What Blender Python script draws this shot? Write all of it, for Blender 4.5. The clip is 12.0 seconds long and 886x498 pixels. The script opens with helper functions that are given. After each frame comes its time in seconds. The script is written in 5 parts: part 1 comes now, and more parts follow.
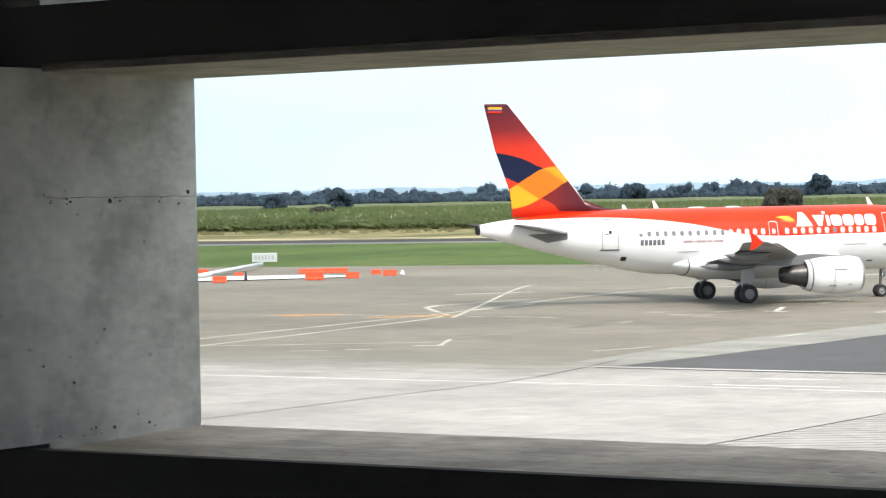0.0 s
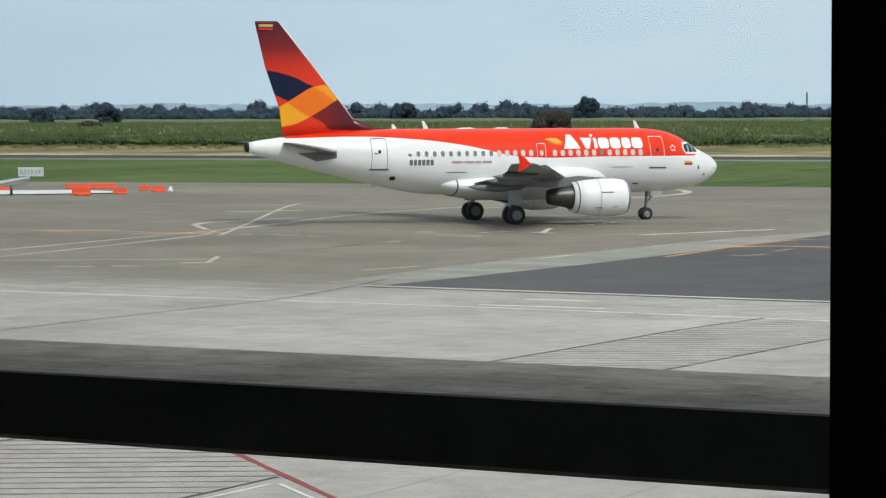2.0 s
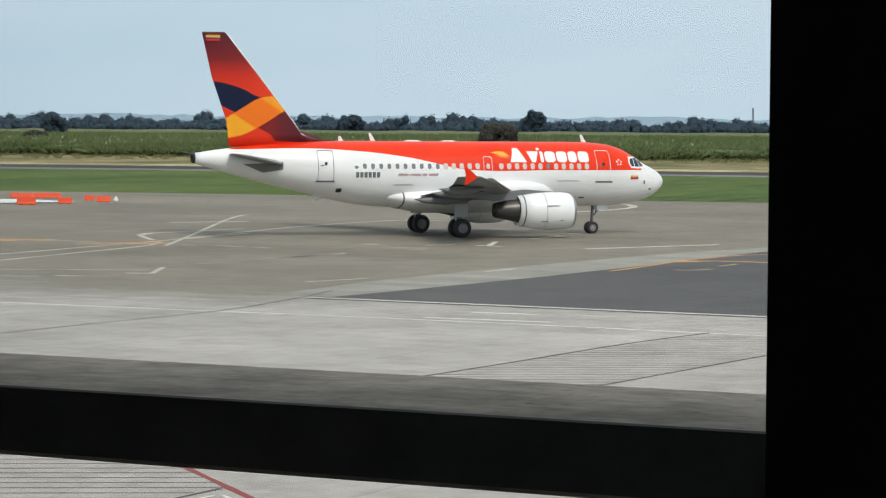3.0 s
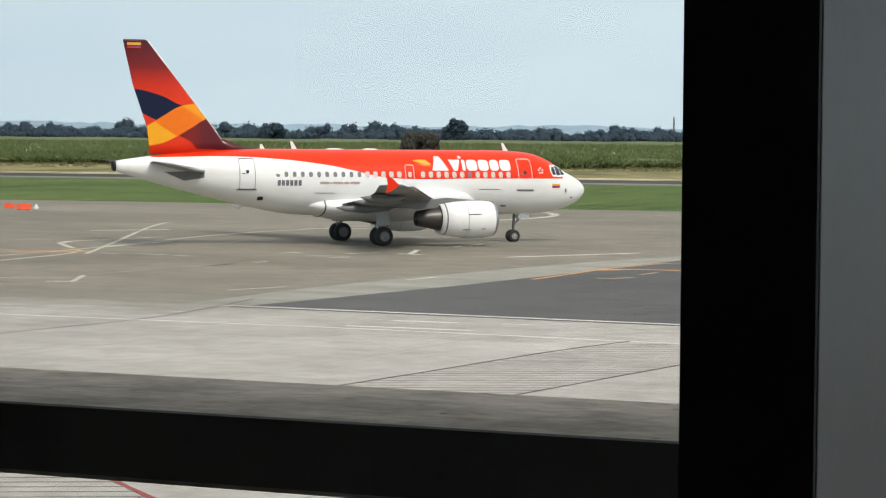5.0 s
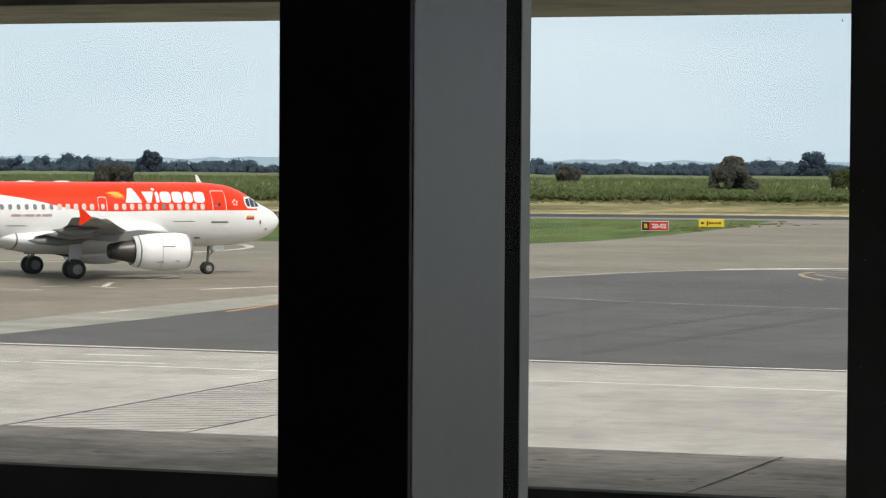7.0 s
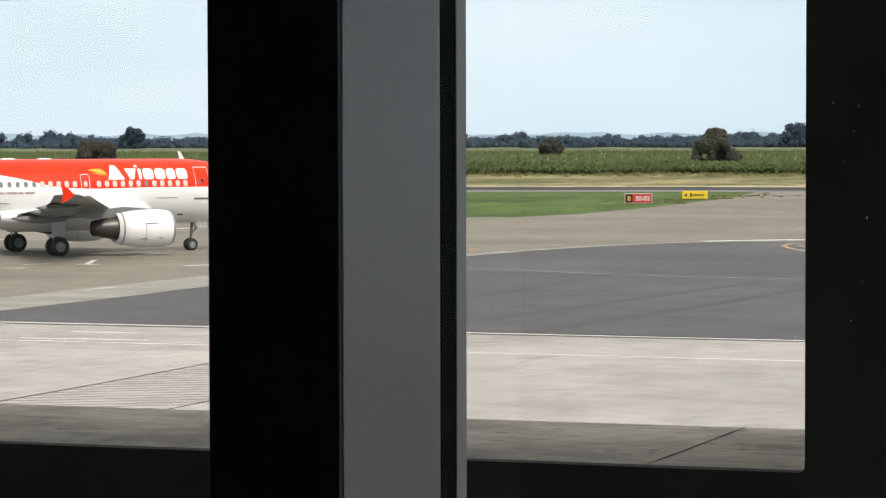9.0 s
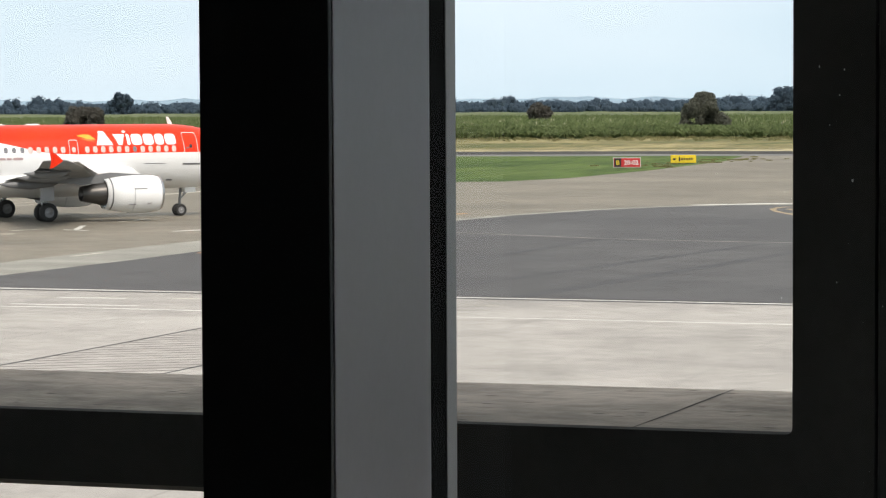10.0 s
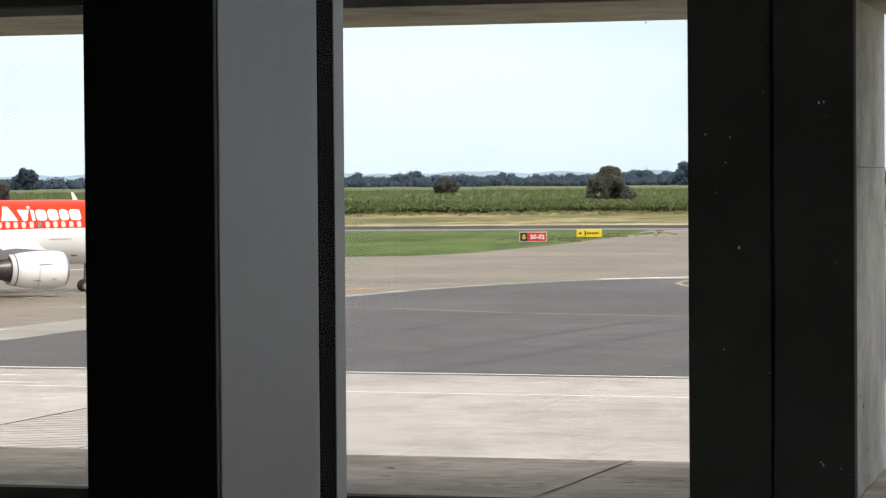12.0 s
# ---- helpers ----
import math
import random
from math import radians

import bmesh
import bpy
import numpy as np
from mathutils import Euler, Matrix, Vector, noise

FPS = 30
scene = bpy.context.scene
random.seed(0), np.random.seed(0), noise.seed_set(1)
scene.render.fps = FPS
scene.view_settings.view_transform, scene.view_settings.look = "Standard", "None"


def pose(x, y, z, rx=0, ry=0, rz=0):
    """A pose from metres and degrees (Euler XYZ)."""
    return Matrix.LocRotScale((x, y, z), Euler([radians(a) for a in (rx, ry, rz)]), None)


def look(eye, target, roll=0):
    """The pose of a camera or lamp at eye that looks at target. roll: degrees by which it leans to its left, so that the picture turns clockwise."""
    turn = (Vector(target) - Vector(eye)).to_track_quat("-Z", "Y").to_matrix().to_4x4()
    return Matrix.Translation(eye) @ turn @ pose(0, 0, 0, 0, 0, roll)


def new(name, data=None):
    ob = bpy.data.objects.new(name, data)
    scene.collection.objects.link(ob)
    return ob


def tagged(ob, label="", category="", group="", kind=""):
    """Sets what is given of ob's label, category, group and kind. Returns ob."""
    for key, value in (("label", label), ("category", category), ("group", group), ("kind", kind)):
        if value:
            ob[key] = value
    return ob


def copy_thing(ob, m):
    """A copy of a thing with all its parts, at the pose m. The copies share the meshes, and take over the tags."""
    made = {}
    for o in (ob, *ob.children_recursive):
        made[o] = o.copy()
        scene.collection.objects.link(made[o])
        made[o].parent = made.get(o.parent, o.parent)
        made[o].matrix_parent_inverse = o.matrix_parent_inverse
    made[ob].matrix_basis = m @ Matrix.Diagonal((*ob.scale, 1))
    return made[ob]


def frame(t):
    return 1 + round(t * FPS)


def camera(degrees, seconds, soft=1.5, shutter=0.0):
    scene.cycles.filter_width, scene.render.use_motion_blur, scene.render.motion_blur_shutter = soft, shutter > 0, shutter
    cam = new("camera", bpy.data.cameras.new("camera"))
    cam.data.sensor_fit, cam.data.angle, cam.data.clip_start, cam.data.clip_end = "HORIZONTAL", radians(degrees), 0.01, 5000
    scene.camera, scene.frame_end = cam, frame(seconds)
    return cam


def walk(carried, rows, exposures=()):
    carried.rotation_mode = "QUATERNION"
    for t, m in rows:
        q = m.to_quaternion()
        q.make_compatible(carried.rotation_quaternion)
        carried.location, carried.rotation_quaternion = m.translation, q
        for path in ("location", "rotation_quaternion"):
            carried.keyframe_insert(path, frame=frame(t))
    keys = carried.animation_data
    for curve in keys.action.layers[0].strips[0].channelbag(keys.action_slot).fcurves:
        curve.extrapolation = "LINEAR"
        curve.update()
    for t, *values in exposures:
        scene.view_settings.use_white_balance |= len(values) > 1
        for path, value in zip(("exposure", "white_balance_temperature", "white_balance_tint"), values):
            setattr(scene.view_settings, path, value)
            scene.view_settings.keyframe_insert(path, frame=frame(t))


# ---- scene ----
cam = camera(19.113, 12.0, 1.2)
PATH = [
    (0.0, pose(-0.041, -0.025, 7.101, 88.899, 0, 33.019) @ pose(0, 0, 0, 0, 0, -1.094)),
    (0.5, pose(-0.029, -0.033, 7.097, 88.035, 0, 32.375) @ pose(0, 0, 0, 0, 0, -1.060)),
    (1.0, pose(-0.032, -0.022, 7.098, 87.790, 0, 30.565) @ pose(0, 0, 0, 0, 0, -0.870)),
    (1.5, pose(-0.031, -0.021, 7.098, 87.641, 0, 28.983) @ pose(0, 0, 0, 0, 0, -0.638)),
    (2.0, pose(-0.026, -0.027, 7.096, 87.075, 0, 28.006) @ pose(0, 0, 0, 0, 0, -0.155)),
    (2.5, pose(-0.020, -0.038, 7.099, 87.130, 0, 27.525) @ pose(0, 0, 0, 0, 0, 0.102)),
    (3.0, pose(-0.025, -0.017, 7.098, 87.351, 0, 26.826) @ pose(0, 0, 0, 0, 0, 0.371)),
    (3.2, pose(-0.026, -0.013, 7.098, 87.427, 0, 26.391) @ pose(0, 0, 0, 0, 0, 0.396)),
    (4.8, pose(-0.038, 0.030, 7.096, 87.565, 0, 25.290) @ pose(0, 0, 0, 0, 0, 0.500)),
    (5.0, pose(-0.038, 0.032, 7.095, 87.544, 0, 25.124) @ pose(0, 0, 0, 0, 0, 0.480)),
    (5.5, pose(-0.037, 0.036, 7.094, 87.586, 0, 24.941) @ pose(0, 0, 0, 0, 0, 0.520)),
    (6.0, pose(-0.036, 0.046, 7.093, 87.808, 0, 24.284) @ pose(0, 0, 0, 0, 0, 0.420)),
    (6.5, pose(-0.014, 0.042, 7.098, 87.977, 0, 21.431) @ pose(0, 0, 0, 0, 0, 0.430)),
    (7.0, pose(0.020, 0.036, 7.103, 88.278, 0, 18.504) @ pose(0, 0, 0, 0, 0, 0.373)),
    (7.5, pose(0.037, 0.053, 7.102, 87.862, 0, 17.759) @ pose(0, 0, 0, 0, 0, 0.412)),
    (7.7, pose(0.045, 0.044, 7.102, 88.031, 0, 17.760) @ pose(0, 0, 0, 0, 0, 0.475)),
    (9.3, pose(0.048, 0.049, 7.102, 87.679, 0, 18.197) @ pose(0, 0, 0, 0, 0, -0.186)),
    (9.5, pose(0.045, 0.045, 7.102, 87.645, 0, 18.271) @ pose(0, 0, 0, 0, 0, -0.053)),
    (10.0, pose(0.052, 0.034, 7.102, 86.948, 0, 17.915) @ pose(0, 0, 0, 0, 0, -0.282)),
    (10.5, pose(0.060, 0.057, 7.101, 86.414, 0, 16.390) @ pose(0, 0, 0, 0, 0, -0.960)),
    (11.0, pose(0.063, 0.041, 7.095, 87.098, 0, 15.941) @ pose(0, 0, 0, 0, 0, -0.970)),
    (11.5, pose(0.059, 0.047, 7.098, 88.153, 0, 15.961) @ pose(0, 0, 0, 0, 0, -0.541)),
    (12.0, pose(0.062, 0.040, 7.098, 88.562, 0, 15.872) @ pose(0, 0, 0, 0, 0, -0.420)),
]
EXPOSURE = [(0.0, 0.88, 6000, 12), (0.3, 0.5, 5960, 11), (0.8, 0.12, 5880, 10), (2.0, 0.0, 5850, 9), (3.2, 0.03, 6000, 10), (5.5, 0.2, 6250, 11), (6.5, 0.2, 6280, 12), (7.5, 0.3, 6300, 12),
            (9.5, 0.44, 6350, 14), (10.0, 0.46, 6300, 14), (10.5, 0.68, 6330, 15), (11.0, 0.86, 6350, 16), (11.5, 0.76, 6380, 17), (12.0, 0.64, 6380, 17)]
walk(cam, PATH, EXPOSURE)

# ---- world and light: bright hazy overcast ----
world = bpy.data.worlds.new("sky")
scene.world = world
world.use_nodes = True
wn, wl = world.node_tree.nodes, world.node_tree.links
wn.clear()
sky = wn.new("ShaderNodeTexSky")
sky.sky_type = "NISHITA"
sky.sun_disc = False
sky.sun_elevation = radians(46)
sky.sun_rotation = radians(127)
sky.air_density, sky.dust_density, sky.ozone_density = 1.2, 6.0, 1.5
# a thin cloud sheet: soft bright and dim patches, a little whiter towards the horizon
wcoord = wn.new("ShaderNodeTexCoord")
wmap = wn.new("ShaderNodeMapping")
wmap.inputs["Scale"].default_value = (1.2, 1.2, 5.0)
cloud = wn.new("ShaderNodeTexNoise")
cloud.inputs["Scale"].default_value, cloud.inputs["Detail"].default_value = 2.6, 6.0
shade = wn.new("ShaderNodeValToRGB")
shade.color_ramp.elements[0].position, shade.color_ramp.elements[0].color = 0.35, (6.3, 7.75, 8.45, 1)
shade.color_ramp.elements[1].position, shade.color_ramp.elements[1].color = 0.68, (8.0, 9.0, 9.35, 1)
veil = wn.new("ShaderNodeMix")
veil.data_type = "RGBA"
veil.inputs[0].default_value = 0.85
bg = wn.new("ShaderNodeBackground")
bg.inputs[1].default_value = 0.1
wout = wn.new("ShaderNodeOutputWorld")
wl.new(wcoord.outputs["Generated"], wmap.inputs["Vector"])
wl.new(wmap.outputs[0], cloud.inputs["Vector"])
wl.new(cloud.outputs[0], shade.inputs[0])
# the sheet grows brighter and whiter overhead, as thin overcast does
split = wn.new("ShaderNodeSeparateXYZ")
height = wn.new("ShaderNodeMapRange")
height.inputs["From Min"].default_value, height.inputs["From Max"].default_value = 0.12, 0.75
lift = wn.new("ShaderNodeMix")
lift.data_type = "RGBA"
lift.inputs[7].default_value = (9.6, 9.3, 8.9, 1)
wl.new(wcoord.outputs["Generated"], split.inputs[0])
wl.new(split.outputs[2], height.inputs["Value"])
wl.new(height.outputs[0], lift.inputs[0])
wl.new(shade.outputs[0], lift.inputs[6])
wl.new(lift.outputs[2], veil.inputs[7])
wl.new(sky.outputs[0], veil.inputs[6])
wl.new(veil.outputs[2], bg.inputs[0])
wl.new(bg.outputs[0], wout.inputs[0])
sun = new("sun", bpy.data.lights.new("sun", "SUN"))
sun.data.energy, sun.data.angle, sun.data.color = 2.2, radians(12), (1.0, 0.87, 0.72)
sun.matrix_world = look((0, 0, 40), (-30, 23, 0))


# ---- materials ----
class Nodes:
    """A small helper that wires one Principled material."""

    def __init__(self, name, rough=0.6, metal=0.0, spec=0.5):
        self.mat = bpy.data.materials.new(name)
        self.mat.use_nodes = True
        self.t = self.mat.node_tree
        self.b = self.t.nodes["Principled BSDF"]
        self.b.inputs["Roughness"].default_value = rough
        self.b.inputs["Metallic"].default_value = metal
        self.b.inputs["Specular IOR Level"].default_value = spec
        self.coord = self.t.nodes.new("ShaderNodeTexCoord").outputs["Object"]

    def n(self, kind, **inputs):
        node = self.t.nodes.new(kind)
        for k, v in inputs.items():
            key = k.replace("_", " ")
            if isinstance(v, bpy.types.NodeSocket):
                self.t.links.new(v, node.inputs[key])
            else:
                node.inputs[key].default_value = v
        return node

    def scaled(self, sx, sy, sz):
        return self.n("ShaderNodeMapping", Vector=self.coord, Scale=(sx, sy, sz)).outputs[0]

    def noise(self, scale, detail=4.0, rough=0.6, vec=None):
        return self.n("ShaderNodeTexNoise", Vector=vec or self.coord, Scale=scale, Detail=detail, Roughness=rough).outputs[0]

    def ramp(self, fac, *stops):
        node = self.n("ShaderNodeValToRGB", Fac=fac)
        e = node.color_ramp.elements
        while len(e) < len(stops):
            e.new(0.5)
        for el, (p, c) in zip(e, stops):
            el.position = p
            el.color = (*c, 1) if len(c) == 3 else c
        return node.outputs[0]

    def mix(self, fac, a, b, blend="MIX"):
        node = self.t.nodes.new("ShaderNodeMix")
        node.data_type, node.blend_type = "RGBA", blend
        for i, v in ((0, fac), (6, a), (7, b)):
            if isinstance(v, bpy.types.NodeSocket):
                self.t.links.new(v, node.inputs[i])
            elif i == 0:
                node.inputs[0].default_value = v
            else:
                node.inputs[i].default_value = (*v, 1)
        return node.outputs[2]

    def math(self, op, a, b=0.0, clamp=False):
        node = self.t.nodes.new("ShaderNodeMath")
        node.operation, node.use_clamp = op, clamp
        for i, v in enumerate((a, b)):
            if isinstance(v, bpy.types.NodeSocket):
                self.t.links.new(v, node.inputs[i])
            else:
                node.inputs[i].default_value = v
        return node.outputs[0]

    def color(self, c):
        if isinstance(c, bpy.types.NodeSocket):
            self.t.links.new(c, self.b.inputs["Base Color"])
        else:
            self.b.inputs["Base Color"].default_value = (*c, 1)
        return self

    def bump(self, height, dist=0.01, strength=0.5):
        node = self.n("ShaderNodeBump", Height=height, Distance=dist, Strength=strength)
        self.t.links.new(node.outputs[0], self.b.inputs["Normal"])
        return self

    def rough(self, s):
        self.t.links.new(s, self.b.inputs["Roughness"])
        return self


def tint(c, k):
    return tuple(min(1.0, v * k) for v in c)


def mottled(name, c, rough=0.6, metal=0.0, big=0.5, fine=20.0, amount=0.15, bump=0.002, spec=0.5):
    """A surface of one colour with stains at a large and grain at a small scale."""
    m = Nodes(name, rough, metal, spec)
    a = m.ramp(m.noise(big, 5), (0.3, tint(c, 1 - amount)), (0.7, tint(c, 1 + amount)))
    b = m.ramp(m.noise(fine, 6, 0.7), (0.25, (1 - amount,) * 3), (0.75, (1, 1, 1)))
    m.color(m.mix(1.0, a, b, "MULTIPLY"))
    m.bump(m.noise(fine, 6, 0.7), bump)
    return m.mat


def ground_mat(name, c, dark, light, streak=(0.02, 0.2, 1), fine=3.0, rough=0.85, rubber=0.35, fade=None):
    """Pavement: broad patches, long streaks along x from traffic and weather, fine grain."""
    m = Nodes(name, rough, 0, 0.3)
    base = m.ramp(m.noise(0.045, 6, 0.65), (0.32, dark), (0.5, c), (0.7, light))
    st = m.ramp(m.noise(1.0, 6, 0.7, m.scaled(*streak)), (0.35, (1 - rubber,) * 3), (0.62, (1.05, 1.05, 1.05)))
    g = m.ramp(m.noise(fine, 5, 0.75), (0.34, (0.86,) * 3), (0.66, (1.07, 1.07, 1.07)))
    worn = m.ramp(m.noise(0.5, 6, 0.62, m.scaled(0.9, 0.8, 1)), (0.36, (0.88, 0.875, 0.87)), (0.5, (1, 1, 1)), (0.66, (1.09, 1.08, 1.09)))
    col = m.mix(1.0, m.mix(1.0, m.mix(0.8, base, st, "MULTIPLY"), worn, "MULTIPLY"), g, "MULTIPLY")
    if fade:
        at = m.n("ShaderNodeSeparateXYZ", Vector=m.coord)
        north = m.math("ADD", at.outputs[1], m.math("MULTIPLY", m.math("SUBTRACT", m.noise(0.35, 6, 0.65, m.scaled(0.35, 1, 1)), 0.5), 22.0))
        worn_in = m.math("DIVIDE", m.math("SUBTRACT", north, 87.0), 9.0, True)
        west = m.math("DIVIDE", m.math("SUBTRACT", -50.0, at.outputs[0]), 6.0, True)
        edge = m.math("DIVIDE", m.math("SUBTRACT", at.outputs[1], 96.0), 3.5, True)
        fac = m.math("MULTIPLY", m.math("MAXIMUM", worn_in, edge), west)
        col = m.mix(fac, col, m.mix(1.0, m.mix(0.8, fade, st, "MULTIPLY"), g, "MULTIPLY"))
    m.color(col).bump(m.noise(fine * 4, 4), 0.01, 0.3)
    return m.mat


M_BROWN = ground_mat("apron_asphalt", (0.222, 0.200, 0.157), (0.179, 0.161, 0.128), (0.270, 0.244, 0.192), (0.05, 0.06, 1), 1.2, 0.85, 0.17)
M_PAD = ground_mat("apron_concrete", (0.395, 0.373, 0.338), (0.32, 0.303, 0.277), (0.475, 0.45, 0.41), (0.14, 0.06, 1), 1.2, 0.85, 0.14, (0.218, 0.202, 0.160))
M_SHOULDER = ground_mat("shoulder_concrete", (0.33, 0.32, 0.275), (0.28, 0.27, 0.23), (0.38, 0.37, 0.32))
M_DARK = ground_mat("dark_asphalt", (0.094, 0.090, 0.087), (0.078, 0.075, 0.073), (0.115, 0.111, 0.106), (0.08, 0.035, 1), 2.0, 0.8, 0.16)
M_SOIL = ground_mat("dark_soil", (0.05, 0.045, 0.038), (0.035, 0.032, 0.028), (0.075, 0.065, 0.05))
M_TAXI = ground_mat("taxiway_asphalt", (0.22, 0.22, 0.205), (0.18, 0.18, 0.17), (0.28, 0.27, 0.25), (0.01, 0.08, 1), 2.0)
M_WHITE_LINE = mottled("worn_white_paint", (0.70, 0.68, 0.63), 0.8, 0, 0.4, 3.0, 0.22)
M_CREAM_LINE = mottled("faded_cream_paint", (0.55, 0.52, 0.43), 0.85, 0, 0.25, 1.6, 0.3)
M_DIM_LINE = mottled("dulled_paint", (0.27, 0.25, 0.22), 0.85, 0, 0.3, 1.6, 0.25)
M_FADED_LINE = mottled("nearly_gone_paint", (0.30, 0.28, 0.23), 0.85, 0, 0.3, 1.6, 0.25)
M_YELLOW_LINE = mottled("worn_yellow_paint", (0.60, 0.31, 0.10), 0.8, 0, 0.4, 3.0, 0.25)
M_RED_LINE = mottled("worn_red_paint", (0.27, 0.05, 0.045), 0.8, 0, 0.6, 4.0, 0.2)
M_HATCH = mottled("faded_hatch_paint", (0.165, 0.135, 0.128), 0.85, 0, 0.5, 3.0, 0.2)
M_TRACK = mottled("tyre_rubber_marks", (0.059, 0.056, 0.055), 0.8, 0, 0.2, 2.0, 0.2)
M_YELLOW_FADED = mottled("pale_yellow_paint", (0.43, 0.33, 0.19), 0.85, 0, 0.4, 1.5, 0.3)
M_FAINT = mottled("weathered_joint", (0.325, 0.31, 0.28), 0.85, 0, 0.3, 3.0, 0.12)
M_SLAB_JOINT = mottled("worn_joint", (0.085, 0.08, 0.075), 0.85, 0, 0.3, 3.0, 0.2)
M_JOINT = mottled("dark_joint_sealer", (0.17, 0.16, 0.15), 0.8, 0, 0.5, 4.0, 0.2)


def grass_mat(name, a, b, c):
    m = Nodes(name, 0.9, 0, 0.15)
    base = m.ramp(m.noise(0.035, 8, 0.75, m.scaled(1.1, 0.5, 1)), (0.41, a), (0.5, b), (0.59, c))
    fine = m.ramp(m.noise(0.8, 6, 0.8, m.scaled(0.8, 0.07, 1)), (0.42, (0.62, 0.66, 0.6)), (0.58, (1.30, 1.26, 1.18)))
    m.color(m.mix(1.0, base, fine, "MULTIPLY")).bump(m.noise(2.0, 4), 0.1, 0.6)
    return m.mat


M_GRASS = grass_mat("mown_grass", (0.060, 0.097, 0.023), (0.079, 0.122, 0.029), (0.108, 0.144, 0.041))
M_DRY = grass_mat("dry_grass", (0.11, 0.118, 0.045), (0.20, 0.178, 0.085), (0.30, 0.258, 0.135))
M_SAND = grass_mat("sandy_track", (0.27, 0.235, 0.14), (0.40, 0.345, 0.215), (0.48, 0.42, 0.28))
M_FIELD = grass_mat("far_field", (0.075, 0.11, 0.035), (0.11, 0.155, 0.05), (0.16, 0.19, 0.075))


def leaf_mat(name, a, b, rough=0.8, through_light=0.0):
    m = Nodes(name, rough, 0, 0.08)
    r = m.t.nodes.new("ShaderNodeNewGeometry").outputs["Random Per Island"]
    c1 = m.ramp(r, (0.0, a), (1.0, b))
    m.color(m.mix(1.0, c1, m.ramp(m.noise(0.3, 4), (0.3, (0.75,) * 3), (0.7, (1.15,) * 3)), "MULTIPLY"))
    if through_light:
        thin = m.t.nodes.new("ShaderNodeBsdfTranslucent")
        m.t.links.new(m.b.inputs["Base Color"].links[0].from_socket, thin.inputs[0])
        both = m.n("ShaderNodeMixShader", Fac=through_light)
        m.t.links.new(m.b.outputs[0], both.inputs[1])
        m.t.links.new(thin.outputs[0], both.inputs[2])
        m.t.links.new(both.outputs[0], m.t.nodes["Material Output"].inputs[0])
    return m.mat


M_CANE = leaf_mat("cane_leaf", (0.075, 0.108, 0.038), (0.15, 0.178, 0.08))
M_CANE_TASSEL = leaf_mat("cane_tassel", (0.25, 0.26, 0.15), (0.38, 0.37, 0.25))
M_CANE_TOP = grass_mat("cane_canopy", (0.088, 0.115, 0.052), (0.128, 0.152, 0.078), (0.172, 0.187, 0.108))
# far leaves: distance haze is put into the colour as extra blue
M_WOOD_FAR = leaf_mat("hazed_tree_leaf", (0.112, 0.156, 0.200), (0.122, 0.168, 0.214), 0.9, 0.6)
M_TREE_LEAF = leaf_mat("tree_leaf", (0.12, 0.125, 0.102), (0.185, 0.187, 0.15), 0.9, 0.55)
M_BUSH_LEAF = leaf_mat("bush_leaf", (0.12, 0.112, 0.098), (0.175, 0.165, 0.142), 0.9, 0.55)
M_TUFT = leaf_mat("verge_tuft", (0.20, 0.20, 0.09), (0.34, 0.31, 0.16), 0.9, 0.7)
M_SHRUB = leaf_mat("shrub_leaf", (0.07, 0.095, 0.04), (0.12, 0.14, 0.06), 0.9, 0.35)
M_BARK = mottled("bark", (0.07, 0.055, 0.04), 0.9, 0, 0.8, 6.0, 0.3, 0.02)
# hills: the pale blue is aerial haze put into the base colour
M_HILL = mottled("hazed_hill", (0.25, 0.345, 0.42), 1.0, 0, 0.002, 0.02, 0.08, 0.0)


def concrete_mat(name, tone, streaks, across, along, low):
    """Fair-faced concrete: cloudy, streaked along the boards, grainy and pitted."""
    m = Nodes(name, 0.85, 0, 0.25)
    cloud = m.ramp(m.noise(5.0, 8, 0.66), (0.38, tint(tone, 0.72)), (0.5, tone), (0.63, tint(tone, 1.22)))
    streak = m.ramp(m.noise(1.0, 7, 0.7, m.scaled(2.2, 26, 45)), (0.38, (1 - streaks,) * 3), (0.6, (1.06,) * 3))
    grain = m.ramp(m.noise(1.0, 6, 0.75, m.scaled(across, along, 70)), (0.4, (low,) * 3), (0.6, (1.1,) * 3))
    vor = m.n("ShaderNodeTexVoronoi", Vector=m.scaled(0.55 * across, 0.5 * along, 40), Scale=1.0).outputs["Distance"]
    pit = m.ramp(m.math("ADD", vor, m.math("MULTIPLY", m.noise(14, 3), 0.22)), (0.135, (0.45,) * 3), (0.165, (1,) * 3))
    col = m.mix(1.0, m.mix(0.7, cloud, streak, "MULTIPLY"), grain, "MULTIPLY")
    m.color(m.mix(1.0, col, pit, "MULTIPLY")).bump(m.math("MULTIPLY", pit, m.noise(90, 5)), 0.003, 0.5)
    return m.mat


M_CONCRETE = concrete_mat("ledge_concrete", (0.52, 0.45, 0.375), 0.16, 24, 46, 0.83)
M_PIER = concrete_mat("pier_concrete", (0.55, 0.525, 0.49), 0.08, 30, 30, 0.92)
M_PIT = mottled("pit_shadow", (0.03, 0.028, 0.026), 0.95)
M_FRAME = mottled("black_painted_steel", (0.115, 0.108, 0.10), 0.85, 0, 3.0, 60.0, 0.25, 0.0006, 0.06)
M_FIN = mottled("grey_anodised_aluminium", (0.81, 0.788, 0.858), 0.42, 0.0, 2.0, 90.0, 0.05, 0.0002)
